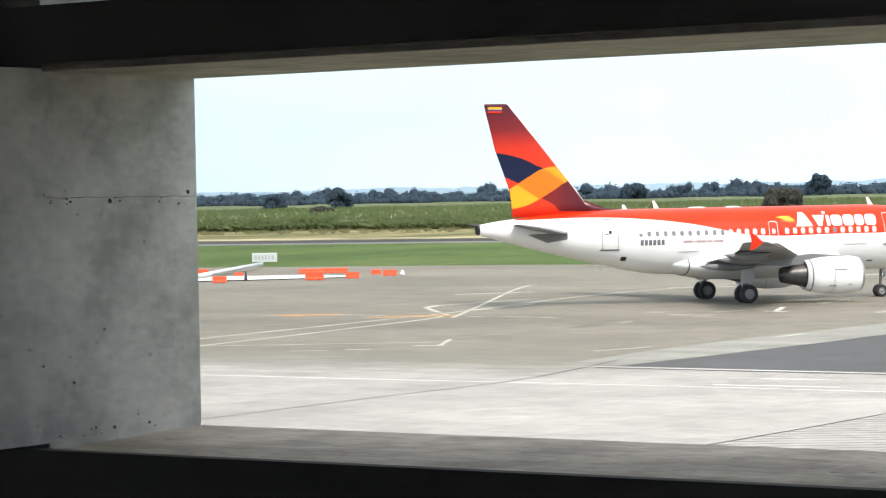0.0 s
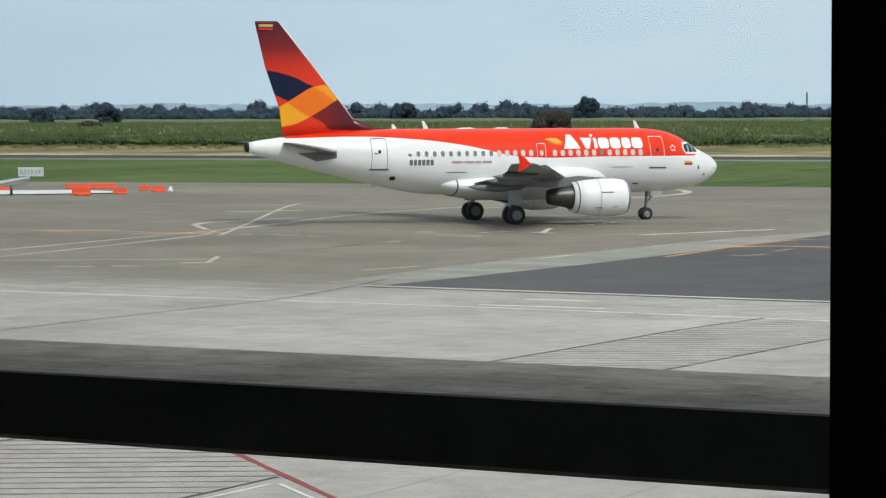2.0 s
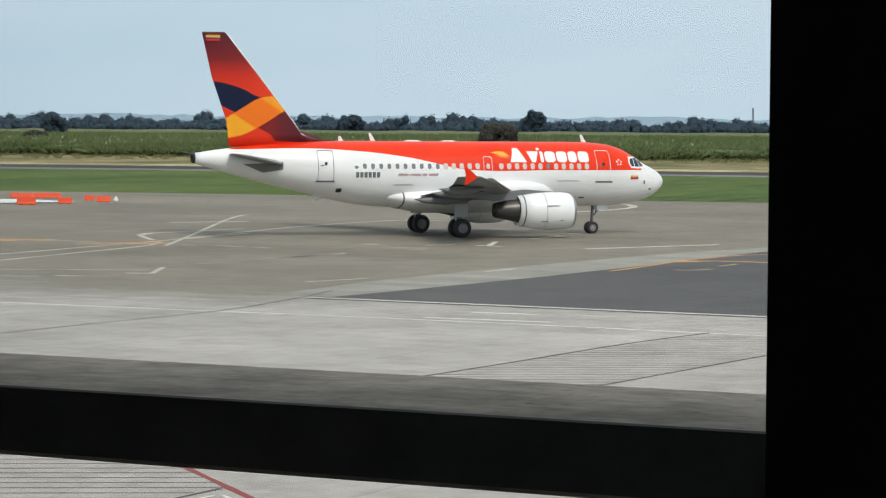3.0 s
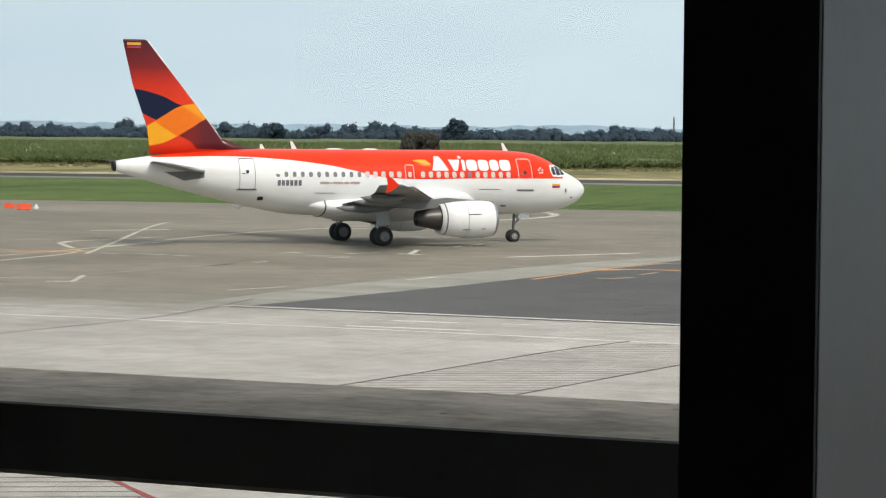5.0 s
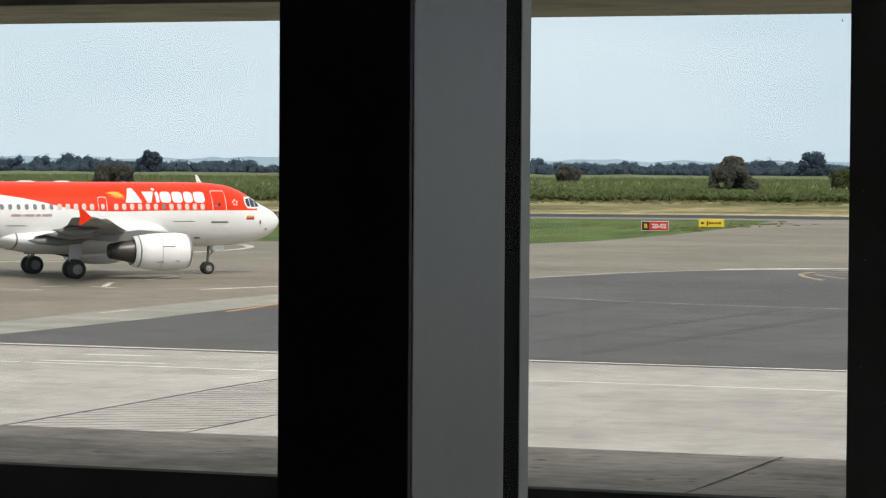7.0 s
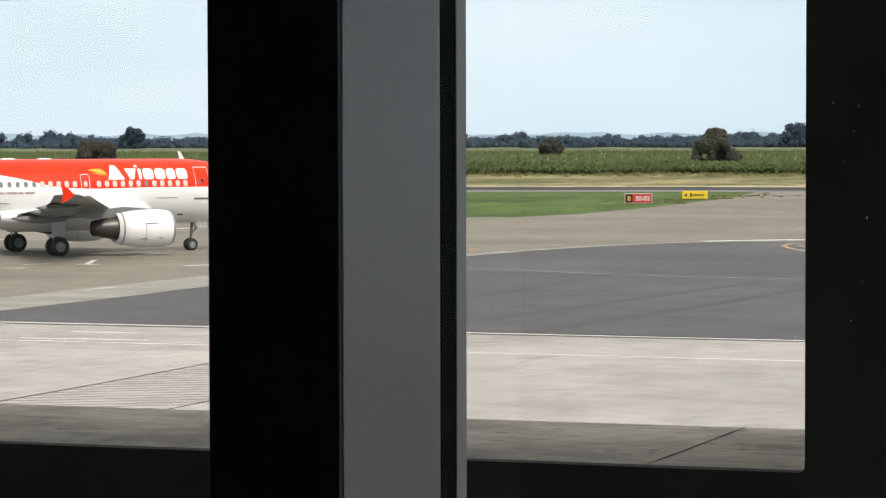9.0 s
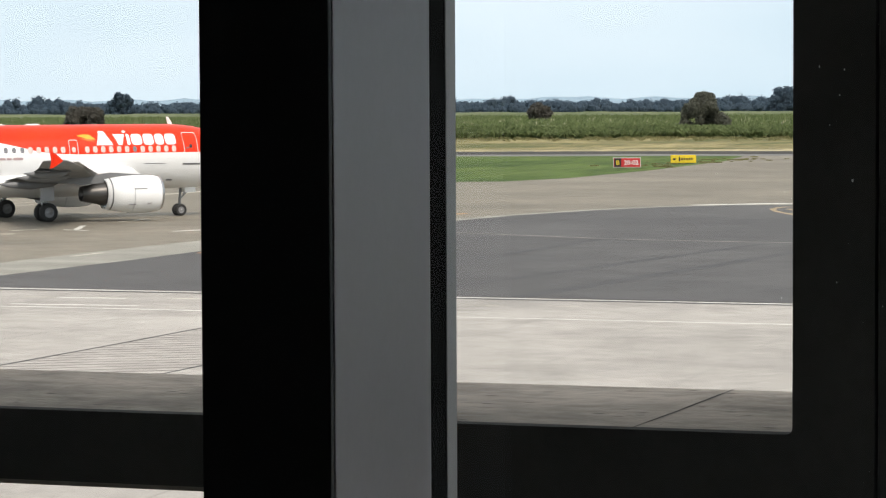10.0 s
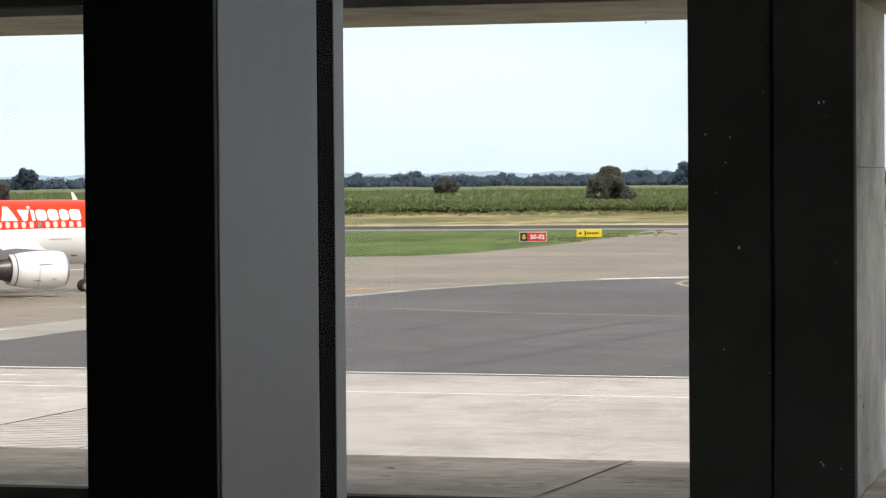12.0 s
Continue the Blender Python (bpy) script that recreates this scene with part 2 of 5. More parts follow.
M_CAP = mottled("weathered_aluminium", (0.56, 0.55, 0.58), 0.5, 0.0, 2.0, 90.0, 0.08, 0.0002)
M_GASKET = mottled("black_rubber", (0.008, 0.008, 0.008), 0.9, 0, 0.5, 20.0, 0.1, 0.0, 0.03)
# mullion front: the shade of its backlit side is put into this near-black
M_FRONT = mottled("backlit_front_black", (0.085, 0.088, 0.093), 0.6, 0, 3.0, 80.0, 0.1, 0.0002, 0.3)
M_ROOM = mottled("grey_plaster", (0.28, 0.275, 0.27), 0.9, 0, 0.7, 20.0, 0.08)
M_CARPET = mottled("grey_floor_tile", (0.28, 0.28, 0.275), 0.8, 0, 0.7, 30.0, 0.12)
M_DUST = mottled("dried_dust", (0.55, 0.55, 0.52), 0.9)
dust_out = M_DUST.node_tree.nodes["Material Output"]
dust_glow = M_DUST.node_tree.nodes.new("ShaderNodeBsdfTranslucent")   # a thin crust that daylight passes through
dust_glow.inputs[0].default_value = (0.8, 0.8, 0.76, 1)
M_DUST.node_tree.links.new(dust_glow.outputs[0], dust_out.inputs[0])


def glass_mat():
    m = Nodes("window_glass")
    m.t.nodes.remove(m.b)
    clear = m.n("ShaderNodeBsdfTransparent", Color=(0.96, 0.975, 0.97, 1))
    gloss = m.n("ShaderNodeBsdfGlossy", Roughness=0.0)
    fac = m.n("ShaderNodeFresnel", IOR=1.45)
    mix = m.t.nodes.new("ShaderNodeMixShader")
    m.t.links.new(fac.outputs[0], mix.inputs[0])
    m.t.links.new(clear.outputs[0], mix.inputs[1])
    m.t.links.new(gloss.outputs[0], mix.inputs[2])
    m.t.links.new(mix.outputs[0], m.t.nodes["Material Output"].inputs[0])
    return m.mat


M_GLASS = glass_mat()


# ---- building helpers ----
def mesh_of(name, bm, material, smooth=False):
    me = bpy.data.meshes.new(name)
    bm.to_mesh(me)
    bm.free()
    for mt in material if isinstance(material, (list, tuple)) else (material,):
        me.materials.append(mt)
    if smooth:
        for p in me.polygons:
            p.use_smooth = True
    return me


def part(name, bm, material, parent=None, label="", smooth=False):
    ob = new(name, mesh_of(name, bm, material, smooth))
    if parent is not None:
        ob.parent = parent
    if label:
        ob["label"] = label
    return ob


def from_arrays(name, verts, faces, material, parent=None):
    me = bpy.data.meshes.new(name)
    me.from_pydata([tuple(v) for v in verts], [], faces)
    me.materials.append(material)
    ob = new(name, me)
    if parent is not None:
        ob.parent = parent
    return ob


def box(bm, x0, x1, y0, y1, z0, z1, bevel=0.0):
    m = Matrix.LocRotScale(((x0 + x1) / 2, (y0 + y1) / 2, (z0 + z1) / 2), None, (abs(x1 - x0), abs(y1 - y0), abs(z1 - z0)))
    made = bmesh.ops.create_cube(bm, size=1, matrix=m)["verts"]
    if bevel:
        edges = list({e for v in made for e in v.link_edges})
        bmesh.ops.bevel(bm, geom=edges, offset=bevel, segments=2, affect="EDGES", profile=0.6)
    return bm


def boxed(name, x0, x1, y0, y1, z0, z1, material, parent=None, bevel=0.0, label=""):
    return part(name, box(bmesh.new(), x0, x1, y0, y1, z0, z1, bevel), material, parent, label)


def sheet(name, outline, z, material, thick=0.0, parent=None):
    """A flat piece of ground with the given outline in plan."""
    bm = bmesh.new()
    face = bm.faces.new([bm.verts.new((x, y, z)) for x, y in outline])
    if face.normal.z < 0:
        face.normal_flip()
    bmesh.ops.triangulate(bm, faces=[face])
    return part(name, bm, material, parent)


def smooth_line(points, n=10):
    """Catmull-Rom through the points."""
    if len(points) < 3:
        return points
    p = [points[0], *points, points[-1]]
    out = []
    for i in range(1, len(p) - 2):
        for k in range(n):
            t = k / n
            a, b, c, d = p[i - 1], p[i], p[i + 1], p[i + 2]
            out.append(tuple(0.5 * (2 * b[j] + (c[j] - a[j]) * t + (2 * a[j] - 5 * b[j] + 4 * c[j] - d[j]) * t * t
                                    + (3 * b[j] - a[j] - 3 * c[j] + d[j]) * t ** 3) for j in (0, 1)))
    return [*out, points[-1]]


PAD = [(-110, 12), (70, 12), (70, 91.5), (-17, 93.6), (-54, 94.9), (-57, 100), (-110, 100)]
SHOULDER = [(-56.2, 95.2), (-57.2, 107), (-57.0, 117), (-56.4, 128), (-55.6, 139), (-53.4, 150), (-51.4, 160), (-49.5, 168), (-46.6, 177.2), (-43.1, 184.2), (-39, 188.2), (-33.5, 189.8), (60, 191.4), (60, 92)]
LANE = [(-53.2, 94.8), (-52.7, 102), (-52.1, 112), (-51.9, 123), (-52.1, 133), (-51.9, 145), (-50.3, 157), (-48.7, 167), (-45.8, 176.2), (-42.4, 183), (-38.5, 187), (-33.5, 188.6), (60, 190), (60, 91.8), (-17, 93.8)]
LZ = 0.075


def inside(x, y, poly):
    hit = False
    for (ax, ay), (bx, by) in zip(poly, poly[1:] + poly[:1]):
        if (ay > y) != (by > y) and x < ax + (y - ay) * (bx - ax) / (by - ay):
            hit = not hit
    return hit


def surface_z(x, y):
    """Height of the pavement: the layers lie a few millimetres over one another."""
    for poly, z in ((LANE, 0.049), (SHOULDER, 0.046), (PAD, 0.043)):
        if inside(x, y, poly):
            return z
    return 0.04


def stripe(points, width, z, material, name="painted_line", ends=True):
    """A painted line along the points, with slightly ragged edges."""
    pts = [Vector((*q, 0)) for q in smooth_line(points)]
    dense = [pts[0]]
    for a, b in zip(pts, pts[1:]):
        k = max(1, int((b - a).length / 1.2))
        dense += [a.lerp(b, (i + 1) / k) for i in range(k)]
    bm = bmesh.new()
    rows = []
    for i, q in enumerate(dense):
        d = (dense[min(i + 1, len(dense) - 1)] - dense[max(i - 1, 0)]).normalized()
        s = Vector((-d.y, d.x, 0))
        w = width / 2 * (0.82 + 0.36 * noise.noise(q * 0.7))
        h = surface_z(q.x, q.y) + 0.005 + 0.25 * (z - LZ)
        rows.append((bm.verts.new(q + s * w + Vector((0, 0, h))), bm.verts.new(q - s * w + Vector((0, 0, h)))))
    for a, b in zip(rows, rows[1:]):
        bm.faces.new((a[0], a[1], b[1], b[0]))
    bmesh.ops.recalc_face_normals(bm, faces=bm.faces)
    for fc in bm.faces:
        if fc.normal.z < 0:
            fc.normal_flip()
    return tagged(part(name, bm, material), kind="structure")


# ---- ground, aprons and taxiways ----
tagged(sheet("ground", [(-5500, -300), (5500, -300), (5500, 5500), (-5500, 5500)], 0.0, M_FIELD), "wide flat green and yellow field reaching the horizon", kind="structure")
EDGE = [(-1200, 290), (-280, 341), (-93, 377), (200, 386)]      # where the mown grass ends


def strip_behind(a, b):
    return [(x, y + a) for x, y in EDGE] + [(x, y + b) for x, y in reversed(EDGE)]


tagged(sheet("mown_grass_verge", [(-1200, 200), (-40, 200)] + [(-40, 378)] + EDGE[2::-1], 0.02, M_GRASS), "short mown green grass beside the apron", kind="structure")
tagged(sheet("taxiway", strip_behind(0, 15), 0.03, M_TAXI), "long grey asphalt taxiway behind the grass", kind="structure")
tagged(sheet("taxiway_shoulder", strip_behind(13, 43), 0.045, M_SOIL), "dark scorched soil along the taxiway", kind="structure")
tagged(sheet("sand_track", strip_behind(42, 62), 0.05, M_SAND), "pale sandy track beside the dark soil", kind="structure")
tagged(sheet("dry_grass_verge", strip_behind(38, 80)[:4] + [(200, 690), (-93, 680), (-200, 620), (-280, 530), (-1200, 460)], 0.02, M_DRY), "strip of dry yellow grass before the cane field", kind="structure")
APRON = [(-330, 94), (-330, 204), (-179, 226.5), (-142, 233.8), (-100, 238), (-80, 241), (-72.5, 244), (-69.5, 256), (-69, 290),
         (-71, 340), (-76, 378), (-60, 382), (60, 386), (60, 94)]
tagged(sheet("apron", APRON, 0.04, M_BROWN), "worn olive-brown airport apron with faded lines", kind="structure")
tagged(sheet("concrete_pad", PAD, 0.043, M_PAD), "pale concrete parking pad of slabs", kind="structure")
tagged(sheet("shoulder", SHOULDER, 0.046, M_SHOULDER), "pale concrete strip round the dark asphalt", kind="structure")
tagged(sheet("dark_asphalt_lane", LANE, 0.049, M_DARK), "fresh dark grey asphalt lane joining the apron", kind="structure")
stripe([(-75, 85.0), (-58, 85.2), (-42, 85.5), (-20, 84.7), (60, 83.0)], 0.34, LZ, M_WHITE_LINE)
stripe([(-54.5, 94.3), (-17, 93.4), (60, 91.4)], 0.36, LZ, M_WHITE_LINE)
stripe([(-53.6, 93.75), (-17, 92.85), (60, 90.85)], 0.5, LZ + 0.012, M_SLAB_JOINT, "lane_joint")
stripe([(-44.3, 90.0), (-41.6, 90.2)], 0.5, LZ, M_WHITE_LINE)
stripe([(-44.6, 86.6), (-39.6, 86.9)], 0.42, LZ, M_WHITE_LINE)
stripe([(-53.9, 30), (-53.4, 72), (-52.9, 85), (-53.8, 92), (-55.2, 98.6)], 0.15, LZ, M_SLAB_JOINT, "slab_joint")
stripe([(-36.1, 30), (-34.0, 67), (-33.5, 79), (-32.8, 85.2)], 0.17, LZ, M_SLAB_JOINT, "slab_joint")
stripe([(-29.8, 46.6), (-28.6, 66.7), (-28.0, 77), (-27.5, 84.8)], 0.15, LZ, M_SLAB_JOINT, "slab_joint")
for x in (-24.1, -19.8, -15.0, -10.3, -5.6, -38.0, -42.8, -47.6, -58.2, -63.0):
    stripe([(x, 30), (x + 0.2, 85.6)], 0.09, LZ - 0.01, M_FAINT, "slab_joint")
for y in (52.0, 60.5, 69.0, 77.5):
    stripe([(-90, y), (60, y + 0.2)], 0.05, LZ - 0.012, M_FAINT, "slab_joint")
def hatch_end(y):
    """Where a hatch line stops: the east joint, the red line, or the short joint below it."""
    return -28.6 + 0.058 * (y - 66.7) if y > 46.5 else -29.85 + (46.5 - y) * 1.093 if y > 43.6 else -26.95


for k in range(55):
    y = 36.0 + 0.88 * k
    x = -34.0 + 0.058 * (y - 66.9) + 0.05
    run = 0.0
    while x + run < hatch_end(y + 0.577 * run) - 0.08 and y + 0.577 * run < 84.6:
        run += 0.05
    stripe([(x, y), (x + run, y + 0.577 * run)], 0.13, LZ - 0.006, M_HATCH, "hatch_line")
stripe([(-29.85, 46.5), (-24.55, 41.65), (-21.2, 38.6)], 0.2, LZ + 0.004, M_RED_LINE)
stripe([(-27.0, 36.0), (-26.85, 43.5)], 0.14, LZ, M_SLAB_JOINT, "slab_joint")
stripe([(-26.6, 38.0), (-26.45, 42.6)], 0.12, LZ + 0.004, M_WHITE_LINE)
stripe([(-26.3, 42.7), (-24.7, 41.3)], 0.12, LZ + 0.004, M_WHITE_LINE)
stripe([(-85.0, 104), (-86.1, 116.8), (-86.9, 124.3), (-88.3, 137.1), (-90.9, 150.1), (-92.6, 159.8), (-93.2, 167.4), (-92.9, 176), (-92.6, 190)], 0.42, LZ, M_CREAM_LINE)
stripe([(-80.4, 97), (-82.2, 111.4), (-83.8, 121.5), (-85.2, 129.8), (-87.4, 134.7)], 0.42, LZ, M_CREAM_LINE)
stripe([(-88, 97.6), (-77.0, 104.5), (-73.6, 106.7), (-70.7, 108.0)], 0.3, LZ, M_CREAM_LINE)
stripe([(-69.0, 105.6), (-71.6, 110.6)], 0.4, LZ, M_CREAM_LINE)
stripe([(-70.2, 105.2), (-69.0, 105.6)], 0.5, LZ + 0.004, M_CREAM_LINE)
stripe([(-84.3, 130.5), (-91.2, 144.3), (-103.4, 168.3), (-108.2, 178.7), (-109.0, 181.5)], 0.36, LZ + 0.008, M_CREAM_LINE)
stripe([(-104.2, 161.9), (-100.8, 167.3)], 1.1, LZ, M_CREAM_LINE)
stripe([(-89.1, 136.5), (-91.6, 139.4), (-93.9, 142.3)], 0.5, LZ + 0.004, M_CREAM_LINE)
stripe([(-93.9, 142.3), (-94.9, 145.0)], 0.7, LZ + 0.004, M_CREAM_LINE)
stripe([(-94.9, 145.0), (-93.9, 155.1)], 0.4, LZ + 0.004, M_CREAM_LINE)
stripe([(-88.3, 139.0), (-89.6, 148.8)], 0.5, LZ + 0.012, M_CREAM_LINE)
stripe([(-94.9, 133.3), (-90.1, 131.9)], 0.3, LZ + 0.012, M_CREAM_LINE)
stripe([(-73.6, 99.8), (-72.1, 100.8)], 0.35, LZ + 0.012, M_CREAM_LINE)
stripe([(-71.7, 101.6), (-70.4, 101.9)], 0.4, LZ + 0.012, M_CREAM_LINE)
stripe([(-83.5, 132.8), (-80.1, 131.6)], 0.3, LZ + 0.012, M_FADED_LINE)
stripe([(-75.9, 139.1), (-74.7, 139.0)], 0.8, LZ + 0.012, M_CREAM_LINE)
stripe([(-71.9, 114.3), (-71.5, 119.3), (-71.2, 125.4)], 0.3, LZ + 0.012, M_FADED_LINE)
for x, y, l in ((-64.7, 88.1, 1.4), (-62.9, 88.8, 0.9), (-61.2, 88.6, 1.0), (-59.4, 88.5, 0.7), (-67.2, 88.0, 1.2), (-57.2, 88.7, 0.9)):
    stripe([(x, y), (x + l, y + 0.05)], 0.28, LZ, M_CREAM_LINE, "painted_dash")
stripe([(-90.8, 196), (-89.9, 209.1), (-92.0, 220.0), (-98.9, 229.4), (-112, 231)], 1.0, LZ, M_CREAM_LINE)
stripe([(-73.1, 136.4), (-70.0, 136.5)], 0.5, LZ, M_CREAM_LINE)
stripe([(-69.3, 141.4), (-67.4, 140.8)], 0.5, LZ, M_WHITE_LINE)
stripe([(-68.4, 141.2), (-70.6, 146.8)], 0.45, LZ + 0.004, M_WHITE_LINE)
stripe([(-66.9, 123.6), (-65.6, 123.6)], 1.0, LZ, M_JOINT, "manhole_cover")
stripe([(-62, 141), (-57.5, 151)], 0.6, LZ, M_WHITE_LINE)
stripe([(-84.1, 131.9), (-82.9, 131.7)], 0.5, LZ + 0.012, M_CREAM_LINE)
stripe([(-81.9, 132.2), (-79.9, 132.3)], 0.5, LZ + 0.012, M_CREAM_LINE)
stripe([(-79.1, 131.9), (-77.9, 131.6)], 0.5, LZ + 0.012, M_CREAM_LINE)
stripe([(-50.3, 84.4), (-49.4, 86.2)], 0.35, LZ + 0.012, M_CREAM_LINE)
stripe([(-93.9, 175.4), (-89.9, 178.4)], 1.1, LZ + 0.012, M_CREAM_LINE)
stripe([(-70.9, 126.8), (-71.0, 128.3)], 0.3, LZ + 0.012, M_CREAM_LINE)
stripe([(-71.8, 139.5), (-70.9, 141.9)], 0.5, LZ + 0.012, M_CREAM_LINE)
stripe([(-70.3, 134.5), (-69.4, 135.1)], 0.4, LZ + 0.012, M_CREAM_LINE)
stripe([(-70.5, 151.9), (-70.8, 156.9)], 0.5, LZ + 0.012, M_CREAM_LINE)
stripe([(-59.4, 103.7), (-58.4, 107.5)], 0.4, LZ + 0.012, M_CREAM_LINE)
stripe([(-56.2, 115.6), (-56.1, 118.8)], 0.4, LZ + 0.012, M_CREAM_LINE)
stripe([(-72.3, 110.7), (-71.2, 118.6), (-71.6, 129.5)], 0.3, LZ + 0.012, M_FADED_LINE)
rb = random.Random(3)
for cx, cy in ((-95.7, 131.9), (-88.0, 131.5)):
    for j in range(16):
        u, w = rb.uniform(-2.2, 2.2), rb.uniform(-1.1, 1.1)
        x, y = cx + u * 0.8 - w * 0.5, cy + u * 0.6 + w * 0.8
        stripe([(x - 0.55, y - 0.3), (x + 0.55, y + 0.3)], rb.uniform(0.3, 0.9), LZ + 0.004 + 0.0005 * j, M_YELLOW_LINE, "painted_patch")
stripe([(-51.2, 119.5), (-51.4, 123), (-51.7, 127), (-52.0, 131), (-51.8, 135), (-51.4, 139), (-49.5, 141.5)], 0.4, LZ + 0.004, M_YELLOW_LINE)
stripe([(-51.8, 129.6), (-50.8, 131.6), (-48.2, 132.0), (-46.5, 131.8)], 1.0, LZ + 0.008, M_YELLOW_LINE)
stripe([(-49.0, 122.6), (-48.2, 122.4), (-47.7, 124.2)], 0.6, LZ, M_YELLOW_FADED)
stripe([(-48.3, 126.8), (-48.3, 129.4)], 0.4, LZ, M_YELLOW_FADED)
stripe([(-56.5, 164), (-52.8, 169)], 1.2, LZ, M_YELLOW_LINE, "painted_patch")
stripe([(-31, 171), (-33.4, 177), (-34.3, 182), (-33.0, 185), (-25, 186)], 0.55, LZ, M_YELLOW_FADED)
stripe([(-30, 174), (-32.4, 178.5), (-32.6, 181.5), (-25, 182)], 0.4, LZ + 0.004, M_YELLOW_FADED)
stripe([(-41.2, 186.6), (-38.8, 188.8), (-35, 191.6), (-29, 193.6)], 1.6, LZ, M_WHITE_LINE)
stripe([(-50.5, 147.5), (-45.4, 143.0), (-40, 140.2), (-33.6, 137.3), (-25, 135.7), (-10, 134.5)], 0.45, LZ, M_DIM_LINE)
stripe([(-47, 139.4), (-40, 138.2), (-33.0, 136.2)], 0.4, LZ, M_TRACK, "tyre_track")
for a, b, w in (((-27.5, 94.5), (-19.6, 150), 1.1), ((-32.4, 94.5), (-26.0, 134), 0.8), ((-37.5, 98), (-35.2, 140), 0.7), ((-14, 94.5), (-5, 130), 0.8)):
    stripe([a, b], w, LZ - 0.006, M_TRACK, "tyre_track")
for i in range(16):
    stripe([(-69 + 2.9 * i, 90.4 + 0.3 * math.sin(i * 2.1)), (-67.6 + 2.9 * i, 90.4 + 0.3 * math.sin(i * 2.1))], 0.22, LZ, M_CREAM_LINE, "painted_dash")

# ---- facade: concrete grid, black frames, glazing, room ----
PX, PZ = 2.43, 0.674           # pitch of the grid
OX0, OX1, OZ0, OZ1 = -2.739, -0.486, 6.7355, 7.307
Y0, Y1 = 3.012, 3.388
for i in range(-1, 3):
    x = OX0 + PX * i
    pier = boxed("concrete_pier", x - 0.178, x, Y0, Y1 - 0.002, 5.4, 8.7, M_PIER, None, 0.004)
    tagged(pier, "grey fair-faced concrete pier with pits and a cast joint", "pier", "facade grid", "structure")
for k in range(-1, 3):
    for i in range(-1, 2):
        z = OZ0 + PZ * k
        x0 = OX0 + PX * i
        bm = box(bmesh.new(), x0 + 0.001, x0 + PX - 0.179, Y0, Y1, z - 0.104, z, 0.002)
        for v in bm.verts:
            if v.co.z > z - 0.02 and v.co.y < 3.1:
                v.co.z -= 0.0075          # the ledge falls slightly inwards
        slab = part("concrete_slab", bm, M_CONCRETE)
        tagged(slab, "thin grey concrete ledge with board marks and pits", "ledge", "facade grid", "structure")


def rounded_ring(bm, x0, x1, z0, z1, X0, X1, Z0, Z1, y0, y1, r=0.008, n=5):
    """A flat frame in the x-z plane with rounded inner corners."""
    inner = []
    for cx, cz, a0 in ((x1 - r, z1 - r, 0), (x0 + r, z1 - r, 90), (x0 + r, z0 + r, 180), (x1 - r, z0 + r, 270)):
        for j in range(n + 1):
            a = radians(a0 + 90 * j / n)
            inner.append((cx + r * math.cos(a), cz + r * math.sin(a)))
    outer = []
    for cx, cz in ((X1, Z1), (X0, Z1), (X0, Z0), (X1, Z0)):
        outer += [(cx, cz)] * (n + 1)
    loops = []
    for y in (y0, y1):
        li = [bm.verts.new((x, y, z)) for x, z in inner]
        lo = []
        for j, (x, z) in enumerate(outer):
            lo.append(lo[-1] if j % (n + 1) else bm.verts.new((x, y, z)))
        loops.append((li, lo))
    k = len(inner)
    for j in range(k):
        jn = (j + 1) % k
        for li, lo in loops:
            vs = [li[j], li[jn], lo[jn]] + ([lo[j]] if lo[j] != lo[jn] else [])
            bm.faces.new(vs)
        (a, A), (b, B) = loops
        bm.faces.new((a[j], a[jn], b[jn], b[j]))
        if A[j] != A[jn]:
            bm.faces.new((A[j], A[jn], B[jn], B[j]))
    bmesh.ops.recalc_face_normals(bm, faces=bm.faces)
    return bm


for k in range(-1, 2):
    for i in range(-1, 2):
        dx, dz = PX * i, PZ * k
        f0, f1 = OX0 + (0.010 if i else -0.07) + dx, OX1 + dx
        g0 = f0 - (0.089 if i else 0.0105)
        ring = part("window_frame", rounded_ring(bmesh.new(), f0, f1, 6.7302 + dz, 7.3155 + dz, g0, f1 + 0.093, 6.6855 + dz, 7.3594 + dz,
                                                2.985, 3.009), M_FRAME)
        tagged(ring, "matt black steel frame with rounded inner corners", "window frame", "facade grid", "structure")

# the pier beside the long opening reaches further in
tagged(boxed("concrete_pier", -2.9175, -2.7387, 2.80, 3.3855, 6.7385, 7.3105, M_PIER), "grey fair-faced concrete pier with pits and a cast joint", "pier", "facade grid", "structure")

# inner curtain wall
GY = 1.60
tagged(boxed("window_1", -3.6, -0.5355, GY + 0.004, GY + 0.012, 5.75, 8.45, M_GLASS), "clear slightly dusty glass pane", "window", kind="structure").visible_shadow = False
tagged(boxed("window_2", -0.4720, 2.4, GY + 0.004, GY + 0.012, 5.75, 8.45, M_GLASS), "clear slightly dusty glass pane", "window", kind="structure").visible_shadow = False
fin = tagged(new("window_mullion"), "aluminium window mullion with grey sides, its front coloured near-black for shade", "mullion")
fin.location = (-0.504, 1.43, 5.6)


def fin_box(name, x0, x1, y0, y1, mt, bevel, label=""):
    return boxed(name, x0 + 0.504, x1 + 0.504, y0 - 1.43, y1 - 1.43, 0.0, 3.0, mt, fin, bevel, label)


# thin front layer added to hold the darker, shaded colour
fin_box("front_face", -0.545, -0.4660, 1.428, 1.4335, M_FRONT, 0.001, "front face with its backlit shade put into a near-black colour")
fin_box("body", -0.5445, -0.4655, 1.434, 1.6095, M_FIN, 0.0012, "grey anodised aluminium body")
